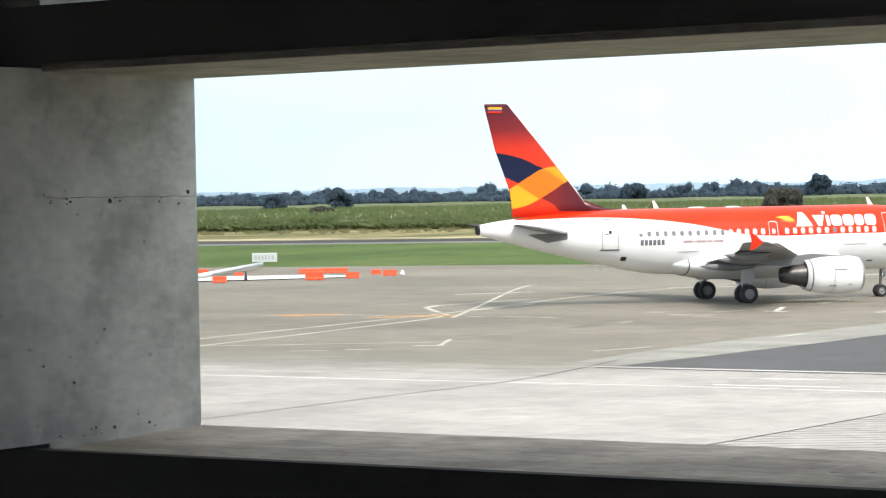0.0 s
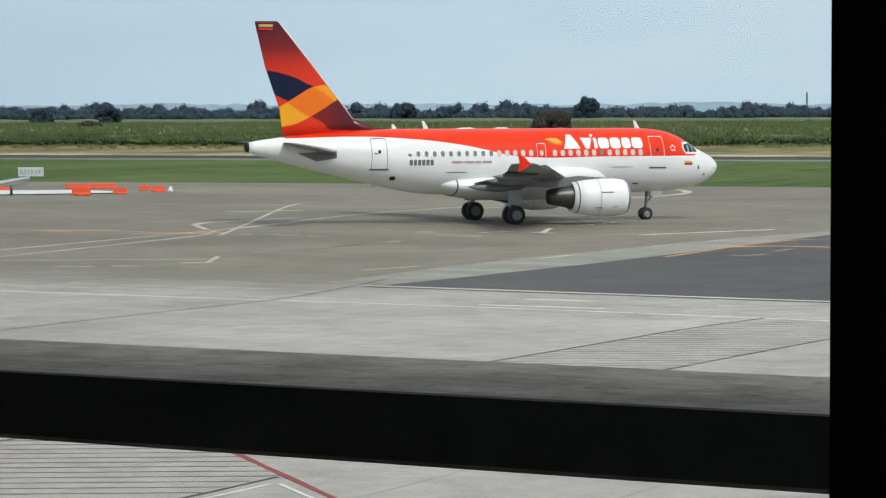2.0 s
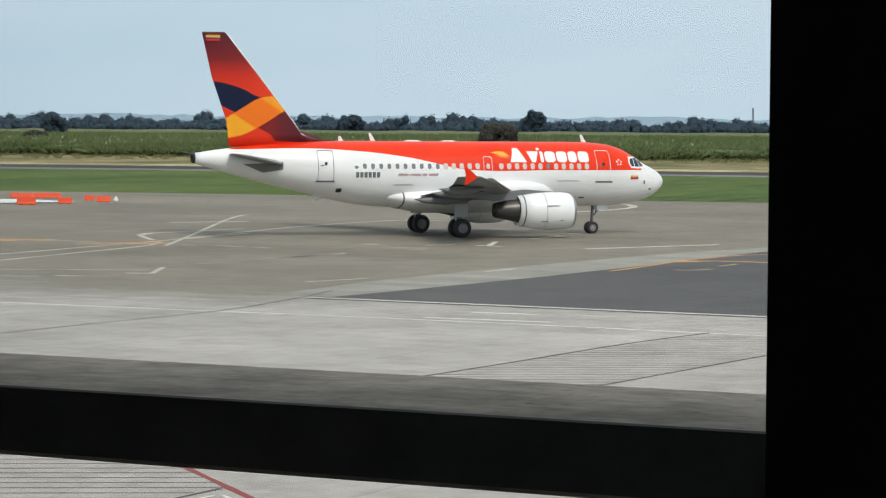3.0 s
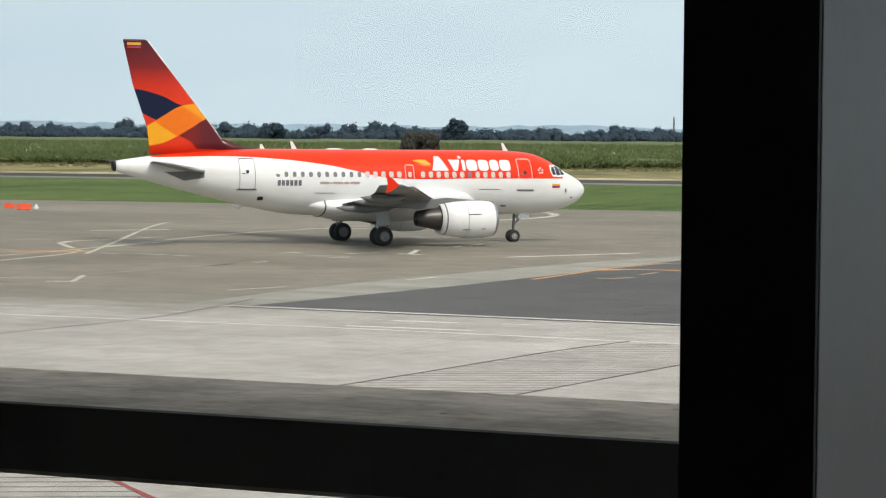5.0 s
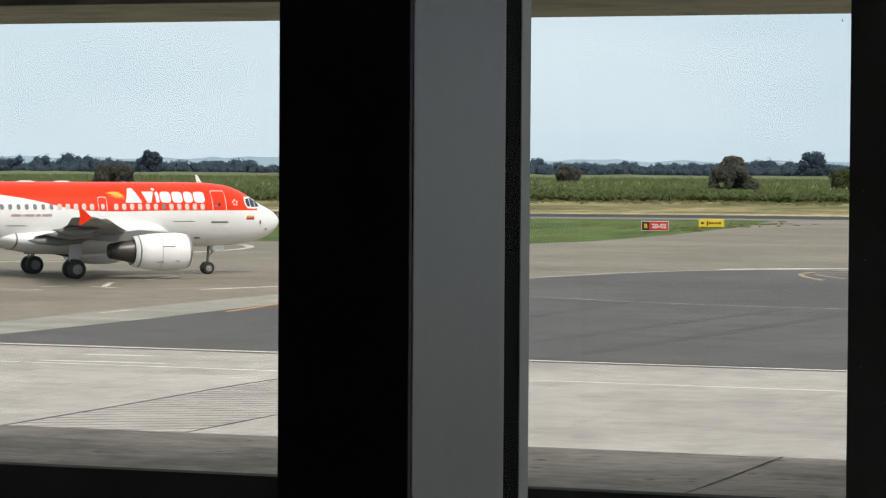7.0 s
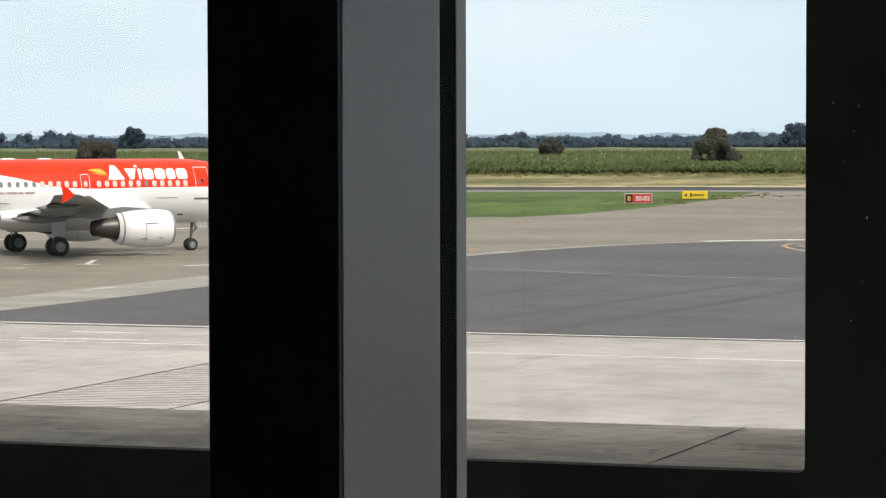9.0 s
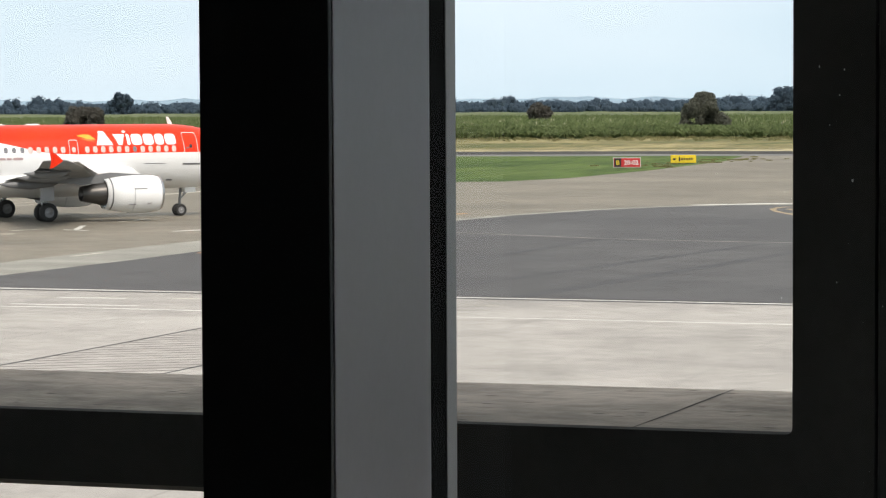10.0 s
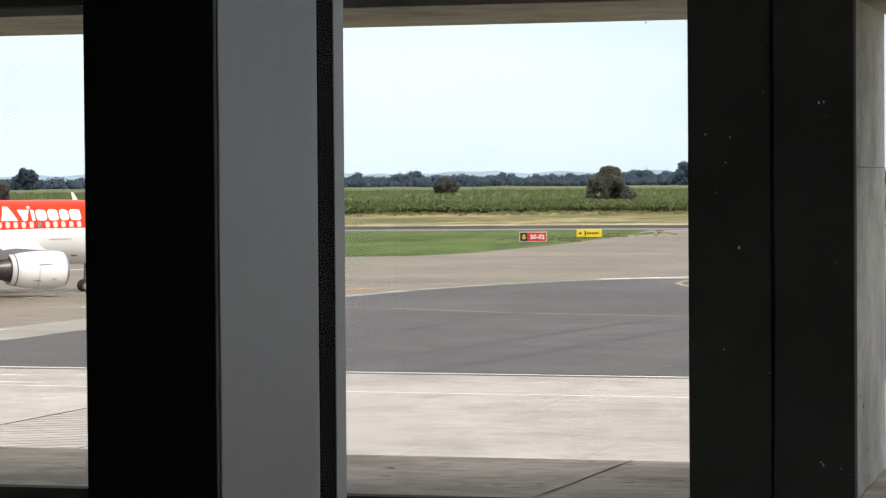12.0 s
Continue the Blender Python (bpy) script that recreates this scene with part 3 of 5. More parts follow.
fin_box("gasket", -0.535, -0.4662, 1.6100, 1.6430, M_GASKET, 0.0, "black rubber gasket")
fin_box("glazing_cap", -0.540, -0.4657, 1.6435, 1.6640, M_CAP, 0.0008, "grey aluminium cap")

# the room behind, and the void before the grid
# unseen shell, added so that daylight enters only through the glazing
for nm, b, mt in (("wall_south", (-4.1, 3.1, -4.2, -4.05, 5.4, 8.7), M_ROOM), ("wall_west", (-4.1, -3.95, -4.05, 3.39, 5.4, 8.7), M_ROOM),
                  ("wall_east", (2.95, 3.1, -4.05, 3.39, 5.4, 8.7), M_ROOM), ("ceiling", (-4.1, 3.1, -4.2, 3.39, 8.7, 8.85), M_ROOM),
                  ("floor", (-4.1, 3.1, -4.2, 2.98, 5.25, 5.4), M_CARPET), ("wall_north_low", (-3.95, 2.95, 1.56, 1.66, 5.4, 5.75), M_ROOM),
                  ("wall_north_high", (-3.95, 2.95, 1.56, 1.66, 8.45, 8.7), M_ROOM)):
    tagged(boxed(nm, *b, mt), kind="structure")

# ---- distance: hills, woods, cane, trees ----
def cane_edge(x):
    """The front of the cane: it steps back behind a wider dry verge in the east."""
    u = np.clip((np.asarray(x, float) + 275) / 130, 0, 1)
    return 506 + 92 * u * u * (3 - 2 * u)


rng = np.random.default_rng(7)


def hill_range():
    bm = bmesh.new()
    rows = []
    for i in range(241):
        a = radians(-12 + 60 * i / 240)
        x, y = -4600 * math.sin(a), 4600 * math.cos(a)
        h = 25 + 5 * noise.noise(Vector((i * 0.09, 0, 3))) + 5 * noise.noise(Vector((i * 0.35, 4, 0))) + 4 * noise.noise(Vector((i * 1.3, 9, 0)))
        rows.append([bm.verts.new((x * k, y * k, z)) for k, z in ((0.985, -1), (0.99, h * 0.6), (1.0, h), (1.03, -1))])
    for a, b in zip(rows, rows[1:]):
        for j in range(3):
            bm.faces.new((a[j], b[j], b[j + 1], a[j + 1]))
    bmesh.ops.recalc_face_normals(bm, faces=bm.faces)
    return tagged(part("far_hills", bm, M_HILL, smooth=True), "hills on the horizon with the haze put into their pale blue colour", "hills", kind="structure")


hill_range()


def clumps(centres, radii, leaf, count, seed, flat=1.0):
    """Leaf cards: small bent quads scattered through the balls; returns vertices and faces."""
    r = np.random.default_rng(seed)
    centres, radii = np.asarray(centres, float), np.asarray(radii, float)
    w = radii ** 2 / np.sum(radii ** 2)
    idx = r.choice(len(centres), count, p=w)
    d = r.normal(size=(count, 3))
    d /= np.linalg.norm(d, axis=1)[:, None]
    p = centres[idx] + d * (radii[idx] * (0.55 + 0.5 * r.random(count) + 0.12 * r.random(count) ** 4))[:, None] * np.array([1, 1, flat])
    p[:, 2] = np.maximum(p[:, 2], 0.1)
    u = r.normal(size=(count, 3))
    u -= d * np.sum(u * d, axis=1)[:, None] * 0.6
    u /= np.linalg.norm(u, axis=1)[:, None]
    v = np.cross(d + 0.5 * r.normal(size=(count, 3)), u)
    v /= np.linalg.norm(v, axis=1)[:, None]
    s = (leaf * (0.6 + 0.8 * r.random(count)))[:, None]
    bend = d * s * 0.25
    verts = np.stack([p - u * s, p - v * s * 0.6 + bend, p + u * s, p + v * s * 0.6 + bend], 1).reshape(-1, 3)
    faces = [(4 * i, 4 * i + 1, 4 * i + 2, 4 * i + 3) for i in range(count)]
    return verts, faces


def lumps(centres, radii, seed, share=0.85):
    """Uneven small leafy masses that fill the inside of the crowns."""
    r = np.random.default_rng(seed)
    bm = bmesh.new()
    bmesh.ops.create_icosphere(bm, subdivisions=2, radius=1.0)
    unit = np.array([q.co[:] for q in bm.verts])
    tri = np.array([[q.index for q in fc.verts] for fc in bm.faces])
    bm.free()
    k, n = len(centres), len(unit)
    swell = 0.8 + 0.32 * r.random((k, n))
    v = np.asarray(centres, float)[:, None, :] + unit[None] * (np.asarray(radii, float)[:, None] * share * swell)[:, :, None]
    v[:, :, 2] = np.maximum(v[:, :, 2], 0.05)
    f = (tri[None] + (np.arange(k) * n)[:, None, None]).reshape(-1, 3)
    return v.reshape(-1, 3), [tuple(q) for q in f.tolist()]


def crown_balls(x, y, w, h, base, n, seed, size=1.0):
    r = np.random.default_rng(seed)
    out, rad = [], []
    for _ in range(n):
        a, q = r.random() * 6.283, r.random() ** 0.6
        zz = base + (h - base) * (0.12 + 0.75 * r.random())
        u = (zz - base) / (h - base)
        k = max(0.12, 1 - u ** 2.2) ** 0.6 * (0.72 + 0.28 * min(1.0, u / 0.3))
        out.append((x + w / 2 * q * k * math.cos(a), y + w / 2 * q * k * math.sin(a), zz))
        rad.append(w * size * (0.08 + 0.13 * r.random()))
    return out, rad


# the far wood: rows of trees about two kilometres off
C, R = [], []
for i in range(620):
    a = radians(5 + 40 * rng.random())
    d = 1930 + 330 * rng.random()
    h = 9.2 + 2.6 * rng.random() + (4.0 if rng.random() > 0.95 else 0)
    w = h * (1.3 + 1.3 * rng.random())
    c, q = crown_balls(-d * math.sin(a), d * math.cos(a), w, h, 3.0, 9, 100 + i)
    C += c
    R += q
for i in range(900):
    a = radians(5 + 40 * rng.random())
    d = 1905 + 60 * rng.random()
    C.append((-d * math.sin(a), d * math.cos(a), 4.2 + 2.6 * rng.random()))
    R.append(2.6 + 1.8 * rng.random())
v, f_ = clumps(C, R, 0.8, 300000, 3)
tagged(from_arrays("far_wood", v, f_, M_WOOD_FAR), "dark belt of distant trees with haze blue put into the leaf colour", "wood", kind="stuff")
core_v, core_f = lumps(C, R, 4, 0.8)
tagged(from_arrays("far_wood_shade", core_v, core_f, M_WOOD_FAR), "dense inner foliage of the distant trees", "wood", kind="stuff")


def tree(name, label, x, y, w, h, leaf, count, mt, seed, base=0.4, trunks=3, category="tree", balls=50):
    t = tagged(new(name), label, category)
    t.location = (x, y, 0)
    r = random.Random(seed)
    cb, rb = crown_balls(0, 0, w, h, base, balls, seed, 0.78)
    bm = bmesh.new()
    for k in range(trunks):
        top = Vector(cb[r.randrange(len(cb))])
        foot = Vector((r.uniform(-0.06, 0.06) * w, r.uniform(-0.06, 0.06) * w, -0.1))
        prev = None
        for j in range(6):
            s = j / 5
            q = foot.lerp(top, s) + Vector((math.sin(3 * s + k), math.cos(2 * s + k), 0)) * 0.03 * w * s
            rad = 0.022 * h * (1 - 0.8 * s)
            ring = [bm.verts.new(q + Vector((rad * math.cos(a), rad * math.sin(a), 0))) for a in (0, 1.05, 2.09, 3.14, 4.19, 5.24)]
            if prev:
                for i in range(6):
                    bm.faces.new((prev[i], prev[(i + 1) % 6], ring[(i + 1) % 6], ring[i]))
            prev = ring
    part("trunk", bm, M_BARK, t)
    vv, ff = clumps(cb, rb, leaf, int(1.5 * count), seed)
    lv, lf = lumps(cb, rb, seed, 0.62)
    ff = ff + [tuple(i + len(vv) for i in q) for q in lf]
    from_arrays("crown", np.concatenate([vv, lv]), ff, mt, t)
    return t


tree("field_tree", "broad dark green tree standing at the field edge", -139.0, 640, 12.5, 11.2, 0.34, 13000, M_TREE_LEAF, 21, 0.3, 5)
tree("field_tree", "rounded dark green tree at the field edge", -113.5, 655, 9, 8.0, 0.34, 7000, M_SHRUB, 22, 0.3, 4)
tree("dark_bush", "wide dark brown-green bush rising out of the cane", -303, 631, 11, 7.7, 0.36, 8000, M_BUSH_LEAF, 23, 2.5, 4, "bush")
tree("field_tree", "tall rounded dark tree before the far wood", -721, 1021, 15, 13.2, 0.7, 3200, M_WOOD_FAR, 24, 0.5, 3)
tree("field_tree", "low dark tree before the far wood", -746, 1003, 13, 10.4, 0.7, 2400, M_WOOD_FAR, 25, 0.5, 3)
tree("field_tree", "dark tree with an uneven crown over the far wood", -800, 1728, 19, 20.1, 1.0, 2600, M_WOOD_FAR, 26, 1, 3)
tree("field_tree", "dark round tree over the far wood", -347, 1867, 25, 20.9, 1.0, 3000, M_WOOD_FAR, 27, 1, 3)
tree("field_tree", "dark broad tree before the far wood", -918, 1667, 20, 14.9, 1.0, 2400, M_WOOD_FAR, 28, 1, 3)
tree("dark_bush", "small dark bush rising out of the cane", -245, 866, 9.5, 8.8, 0.45, 2600, M_BUSH_LEAF, 29, 2.5, 3, "bush")
tree("dark_bush", "low wide dark bush in the cane", -524, 731, 9, 4.6, 0.4, 1500, M_BUSH_LEAF, 30, 2.2, 3, "bush")
bm = bmesh.new()
for j, (z0, z1, w0, w1) in enumerate(((0, 12, 0.5, 0.36), (12, 19.2, 0.36, 0.2))):
    for sx, sy in ((-1, -1), (-1, 1), (1, -1), (1, 1)):
        rings_ = [[(sx * w + dx * 0.08, sy * w + dy * 0.08, z) for dx, dy in ((-1, -1), (1, -1), (1, 1), (-1, 1))] for z, w in ((z0, w0), (z1, w1))]
        lo = [[bm.verts.new(q) for q in rr] for rr in rings_]
        for k in range(4):
            bm.faces.new((lo[0][k], lo[0][(k + 1) % 4], lo[1][(k + 1) % 4], lo[1][k]))
mast = tagged(part("lattice_mast", bm, M_BARK), "thin dark mast standing over the far wood", "mast")
mast.location, mast.scale = (-733, 1999, 0), (1.42, 1.42, 1.265)


def cane_field():
    """Upright blades and leaning leaves in a field that starts with a ragged front."""
    n = 230000
    r = np.random.default_rng(5)
    ang = np.radians(7 + 39 * r.random(n))
    dist = 545 + 650 * r.random(n) ** 2.1
    x, y = -dist * np.sin(ang), dist * np.cos(ang)
    edge = cane_edge(x) + 4 * np.sin(x * 0.05) + 3 * np.sin(x * 0.17)
    y = np.maximum(y, edge + 14 * r.random(n) ** 1.5)
    h = (1.9 + 1.4 * r.random(n)) * (0.55 + 0.45 * np.clip((y - edge) / 10, 0, 1)) * (1 + 0.10 * np.sin(x * 0.11) * np.cos(y * 0.07))
    h += 0.0026 * np.clip(dist - 600, 0, None)
    w = 0.12 + 0.22 * r.random(n)
    lean = r.normal(size=(n, 2)) * 0.9
    a = r.random(n) * 3.14
    dx, dy = np.cos(a) * w, np.sin(a) * w
    z0 = h * 0.35 * r.random(n)
    v = np.empty((n, 4, 3))
    v[:, 0] = np.stack([x - dx * 0.5, y - dy * 0.5, z0], 1)
    v[:, 1] = np.stack([x + dx * 0.5, y + dy * 0.5, z0], 1)
    v[:, 2] = np.stack([x + dx + lean[:, 0] * 0.5, y + dy + lean[:, 1] * 0.5, h * 0.8], 1)
    v[:, 3] = np.stack([x + lean[:, 0] * 1.1, y + lean[:, 1], h], 1)
    return v.reshape(-1, 3), [(4 * i, 4 * i + 1, 4 * i + 2, 4 * i + 3) for i in range(n)]


def cane_canopy():
    """The closed top of the cane, gently uneven, from behind its front rows to the wood."""
    r = np.random.default_rng(15)
    nx, ny = 150, 60
    v, f = [], []
    for j in range(ny):
        d = (j / (ny - 1)) ** 2.4
        for i in range(nx):
            a = math.radians(4 + 43 * i / (nx - 1))
            x0 = -530 * math.tan(a)
            y0 = float(cane_edge(x0)) + 8
            q = 1 + d * (1900 / math.hypot(x0, y0) - 1)
            v.append((x0 * q, y0 * q, (2.15 + 0.45 * r.random() + 0.3 * math.sin(i * 0.7) * math.cos(j * 0.9)) * min(1.0, 0.35 + j / 9) + 1.9 * d))
    for j in range(ny - 1):
        for i in range(nx - 1):
            k = j * nx + i
            f.append((k, k + nx, k + nx + 1, k + 1))
    return v, f


v, f_ = cane_canopy()
tagged(from_arrays("cane_canopy", v, f_, M_CANE_TOP), "closed leafy top of the cane field", "cane", kind="stuff")
v, f_ = cane_field()
tagged(from_arrays("cane_field", v, f_, M_CANE), "tall green cane with a ragged front edge", "cane", kind="stuff")


def tassels():
    n = 750
    r = np.random.default_rng(9)
    ang = np.radians(7 + 39 * r.random(n))
    dist = 600 + 480 * r.random(n)
    x, y = -dist * np.sin(ang), dist * np.cos(ang)
    z = 2.7 + 0.8 * r.random(n)
    w, h = 0.12 + 0.16 * r.random(n), 0.4 + 0.5 * r.random(n)
    v = np.stack([np.stack([x - w, y, z], 1), np.stack([x, y - w, z], 1), np.stack([x + w, y, z], 1), np.stack([x + 0.1, y, z + h], 1)], 1)
    return v.reshape(-1, 3), [q for i in range(n) for q in ((4 * i, 4 * i + 1, 4 * i + 3), (4 * i + 1, 4 * i + 2, 4 * i + 3))]


v, f_ = tassels()
tagged(from_arrays("cane_tassels", v, f_, M_CANE_TASSEL), "pale flower plumes over the cane", "cane", kind="stuff")


def shrubs():
    """Low weeds along the verges."""
    c, q = [], []
    r = np.random.default_rng(12)
    for i in range(1500):
        a = math.radians(7 + 39 * r.random())
        x = -500 * math.tan(a)
        y = float(cane_edge(x)) + 2 - 60 * r.random() ** 1.6
        c.append((x, y, 0.3))
        q.append(0.25 + 0.7 * r.random())
    return clumps(c, q, 0.16, 30000, 13, 0.35)


v, f_ = shrubs()
tagged(from_arrays("verge_weeds", v, f_, M_TUFT), "low green weeds along the verge", "weeds", kind="stuff")


def sign_weeds():
    """Tufts and bare patches round the signs where the mown grass ends."""
    c, q = [], []
    r = np.random.default_rng(31)
    for i in range(60):
        u = 0.55 + 0.5 * r.random()
        c.append((-84 + 14 * u + 3 * r.normal(), 285 + 58 * u + 12 * r.normal(), 0.03))
        q.append(0.25 + 0.5 * r.random() ** 2)
    return clumps(c, q, 0.09, 2600, 32, 0.25)


v, f_ = sign_weeds()
tagged(from_arrays("grass_tufts", v, f_, M_TUFT), "rough yellow-green tufts where the mown grass ends", "grass", kind="stuff")

# ---- the airliner ----
RINGS = [(0.0, 3.42, 3.36, 0.03), (0.06, 3.62, 3.14, 0.26), (0.2, 3.80, 2.93, 0.46), (0.5, 4.04, 2.66, 0.76), (1.0, 4.32, 2.38, 1.07), (1.6, 4.60, 2.16, 1.34),
         (2.1, 4.92, 2.04, 1.50), (2.6, 5.23, 1.95, 1.64), (3.2, 5.52, 1.87, 1.76), (4.0, 5.75, 1.82, 1.87), (5.2, 5.88, 1.79, 1.95), (6.5, 5.92, 1.78, 1.975),
         (10.0, 5.92, 1.78, 1.975), (14.0, 5.92, 1.78, 1.975), (18.0, 5.92, 1.78, 1.975), (19.6, 5.92, 1.80, 1.975), (21.2, 5.92, 1.95, 1.96), (23.0, 5.90, 2.33, 1.88),
         (25.0, 5.82, 2.80, 1.66), (27.0, 5.68, 3.28, 1.34), (29.0, 5.47, 3.80, 0.92), (30.2, 5.32, 4.14, 0.64), (31.0, 5.20, 4.36, 0.44), (31.44, 5.12, 4.48, 0.32)]
RS = np.array(RINGS)


def ring_at(s):
    """Top, bottom and half width of the fuselage, smoothly between the stations."""
    i = int(np.clip(np.searchsorted(RS[:, 0], s) - 1, 0, len(RS) - 2))
    a, b = RS[i], RS[i + 1]
    h = b[0] - a[0]
    t = min(1.0, max(0.0, (s - a[0]) / h))

    def slope(k):
        if k <= 0:
            return (RS[1, 1:] - RS[0, 1:]) / (RS[1, 0] - RS[0, 0])
        if k >= len(RS) - 1:
            return (RS[-1, 1:] - RS[-2, 1:]) / (RS[-1, 0] - RS[-2, 0])
        l = (RS[k, 1:] - RS[k - 1, 1:]) / (RS[k, 0] - RS[k - 1, 0])
        r = (RS[k + 1, 1:] - RS[k, 1:]) / (RS[k + 1, 0] - RS[k, 0])
        return np.where(l * r > 0, 2 * l * r / (l + r + 1e-12), 0.0)
    m0, m1 = slope(i), slope(i + 1)
    return ((2 * t ** 3 - 3 * t ** 2 + 1) * a[1:] + (t ** 3 - 2 * t ** 2 + t) * h * m0
            + (-2 * t ** 3 + 3 * t ** 2) * b[1:] + (t ** 3 - t ** 2) * h * m1)


def skin(s, z, side=-1, off=0.0):
    """A point on the fuselage skin; side -1 is starboard. x runs forward."""
    def at(s, z):
        top, bot, hw = ring_at(s)
        v = min(0.999, max(-0.999, (z - (top + bot) / 2) / ((top - bot) / 2)))
        return Vector((-s, side * hw * math.sqrt(1 - v * v), z))
    p = at(s, z)
    if not off:
        return p
    n = (at(s + 0.03, z) - p).cross(at(s, z + 0.03) - p).normalized()
    if n.y * side < 0:
        n = -n
    return p + n * off


def float_curve(m, x, points):
    node = m.n("ShaderNodeFloatCurve", Value=x)
    c = node.mapping.curves[0]
    while len(c.points) < len(points):
        c.points.new(0.5, 0.5)
    for q, (a, b) in zip(c.points, points):
        q.location = (a, b)
        q.handle_type = "AUTO"
    node.mapping.update()
    return node.outputs[0]


WHITE, RED = (0.88, 0.88, 0.88), (0.76, 0.030, 0.004)


def livery_mat():
    """White paint with a red crown whose lower edge is a curve along the fuselage."""
    m = Nodes("livery_paint", 0.32, 0, 0.22)
    sep = m.n("ShaderNodeSeparateXYZ", Vector=m.coord)
    s = m.math("MULTIPLY", sep.outputs[0], -1 / 32)
    edge = float_curve(m, s, [(q / 32, z / 8) for q, z in ((0, 4.12), (8, 4.12), (14.2, 4.14), (15.2, 4.28), (16.6, 4.60), (18.6, 4.98), (21.5, 5.30), (24.5, 5.44), (29.2, 5.36), (32, 5.34))])
    up = m.math("MULTIPLY", m.math("SUBTRACT", m.math("DIVIDE", sep.outputs[2], 8.0), edge), 900, True)
    aft = m.math("MULTIPLY", m.math("SUBTRACT", s, m.math("ADD", 2.0 / 32, m.math("MULTIPLY", m.math("SUBTRACT", sep.outputs[2], 4.1), 0.45 / 32))), 900, True)
    fore = m.math("MULTIPLY", m.math("SUBTRACT", 29.25 / 32, s), 900, True)
    fac = m.math("MULTIPLY", m.math("MULTIPLY", up, aft), fore)
    dirt = m.ramp(m.noise(1.0, 6, 0.7, m.scaled(0.6, 1.5, 3)), (0.3, (0.86, 0.86, 0.85)), (0.6, (1, 1, 1)))
    grain = m.ramp(m.noise(7.0, 5, 0.7, m.scaled(0.3, 1, 1)), (0.3, (0.94,) * 3), (0.7, (1.0,) * 3))
    red = m.ramp(m.noise(0.6, 4), (0.3, RED), (0.7, (0.84, 0.045, 0.006)))
    col = m.mix(fac, m.mix(1.0, WHITE, dirt, "MULTIPLY"), red)
    m.color(m.mix(1.0, col, grain, "MULTIPLY"))
    return m.mat


def fin_mat():
    """The fin: maroon fading to red, crossed by navy, yellow and orange bands with curved edges."""
    m = Nodes("fin_paint", 0.32, 0, 0.2)
    sep = m.n("ShaderNodeSeparateXYZ", Vector=m.coord)
    s = m.math("DIVIDE", m.math("SUBTRACT", m.math("MULTIPLY", sep.outputs[0], -1.0), 22.0), 10.0)
    z = m.math("DIVIDE", m.math("SUBTRACT", sep.outputs[2], 5.0), 8.0)

    def above(points):
        pts = sorted(((a - 22) / 10, (b - 5) / 8) for a, b in points)
        return m.math("MULTIPLY", m.math("SUBTRACT", z, float_curve(m, s, pts)), 400, True)

    def both(a, b):
        return m.math("MULTIPLY", a, b)

    def no(a):
        return m.math("SUBTRACT", 1.0, a)
    base = m.ramp(z, (0.50, (0.72, 0.045, 0.014)), (0.60, (0.62, 0.035, 0.015)), (0.74, (0.20, 0.016, 0.018)), (0.92, (0.075, 0.010, 0.018)))
    n_top = above([(31.4, 9.55), (30.1, 9.50), (29.2, 9.32), (28.3, 9.02), (27.6, 8.66), (27.0, 8.5), (24, 8.0)])
    n_bot = above([(31.4, 8.32), (29.9, 8.10), (29.2, 7.78), (28.8, 7.62), (27, 7.2), (24, 6.5)])
    b_top = above([(31.4, 6.3), (29.5, 7.24), (28.9, 7.60), (28.2, 8.04), (27.4, 8.48), (26.7, 8.62), (26.0, 8.62), (24, 8.3)])
    b_bot = above([(31.4, 6.0), (29.4, 6.05), (28.5, 6.22), (27.8, 6.52), (26.7, 7.14), (26.0, 7.58), (25.3, 7.88), (23, 8.8)])
    y_left = above([(31.4, 8.9), (29.6, 8.1), (28.9, 7.50), (28.3, 7.12), (27.4, 6.55), (26, 5.9), (23, 5.2)])
    y_right = above([(31.4, 9.6), (28.5, 9.1), (27.3, 8.50), (26.5, 8.04), (25.8, 7.55), (24, 6.4)])
    d_left = above([(31.4, 8.6), (28.5, 7.3), (27.3, 6.62), (26.7, 6.30), (26.3, 5.86), (24, 4.9)])
    d_low = above([(31.4, 5.86), (26.2, 5.86), (24, 5.80), (22, 5.8)])
    col = m.mix(both(no(n_top), both(n_bot, b_top)), base, (0.010, 0.014, 0.045))
    band = m.mix(no(y_left), m.mix(y_right, (0.86, 0.19, 0.012), (0.88, 0.33, 0.016)), (0.88, 0.40, 0.018))
    col = m.mix(both(no(b_top), b_bot), col, band)
    dark = m.ramp(s, (0.28, (0.085, 0.012, 0.020)), (0.40, (0.13, 0.018, 0.022)), (0.44, (0.20, 0.02, 0.02)))
    col = m.mix(both(no(b_bot), both(d_left, d_low)), col, dark)
    m.color(m.mix(1.0, col, m.ramp(m.noise(3.0, 5, 0.7), (0.3, (0.88,) * 3), (0.7, (1.05,) * 3)), "MULTIPLY"))
    return m.mat


M_LIVERY = livery_mat()
M_FINPAINT = fin_mat()
M_WHITE = mottled("white_aircraft_paint", WHITE, 0.3, 0, 0.5, 6.0, 0.06, 0.0)
M_GREYW = mottled("light_grey_wing_paint", (0.42, 0.43, 0.44), 0.4, 0, 0.8, 5.0, 0.14, 0.0)
# next two greys lie below the paint's own tone: underwing shade in the colour
M_WING = mottled("grey_wing_paint", (0.25, 0.255, 0.26), 0.45, 0, 0.8, 5.0, 0.2, 0.0)
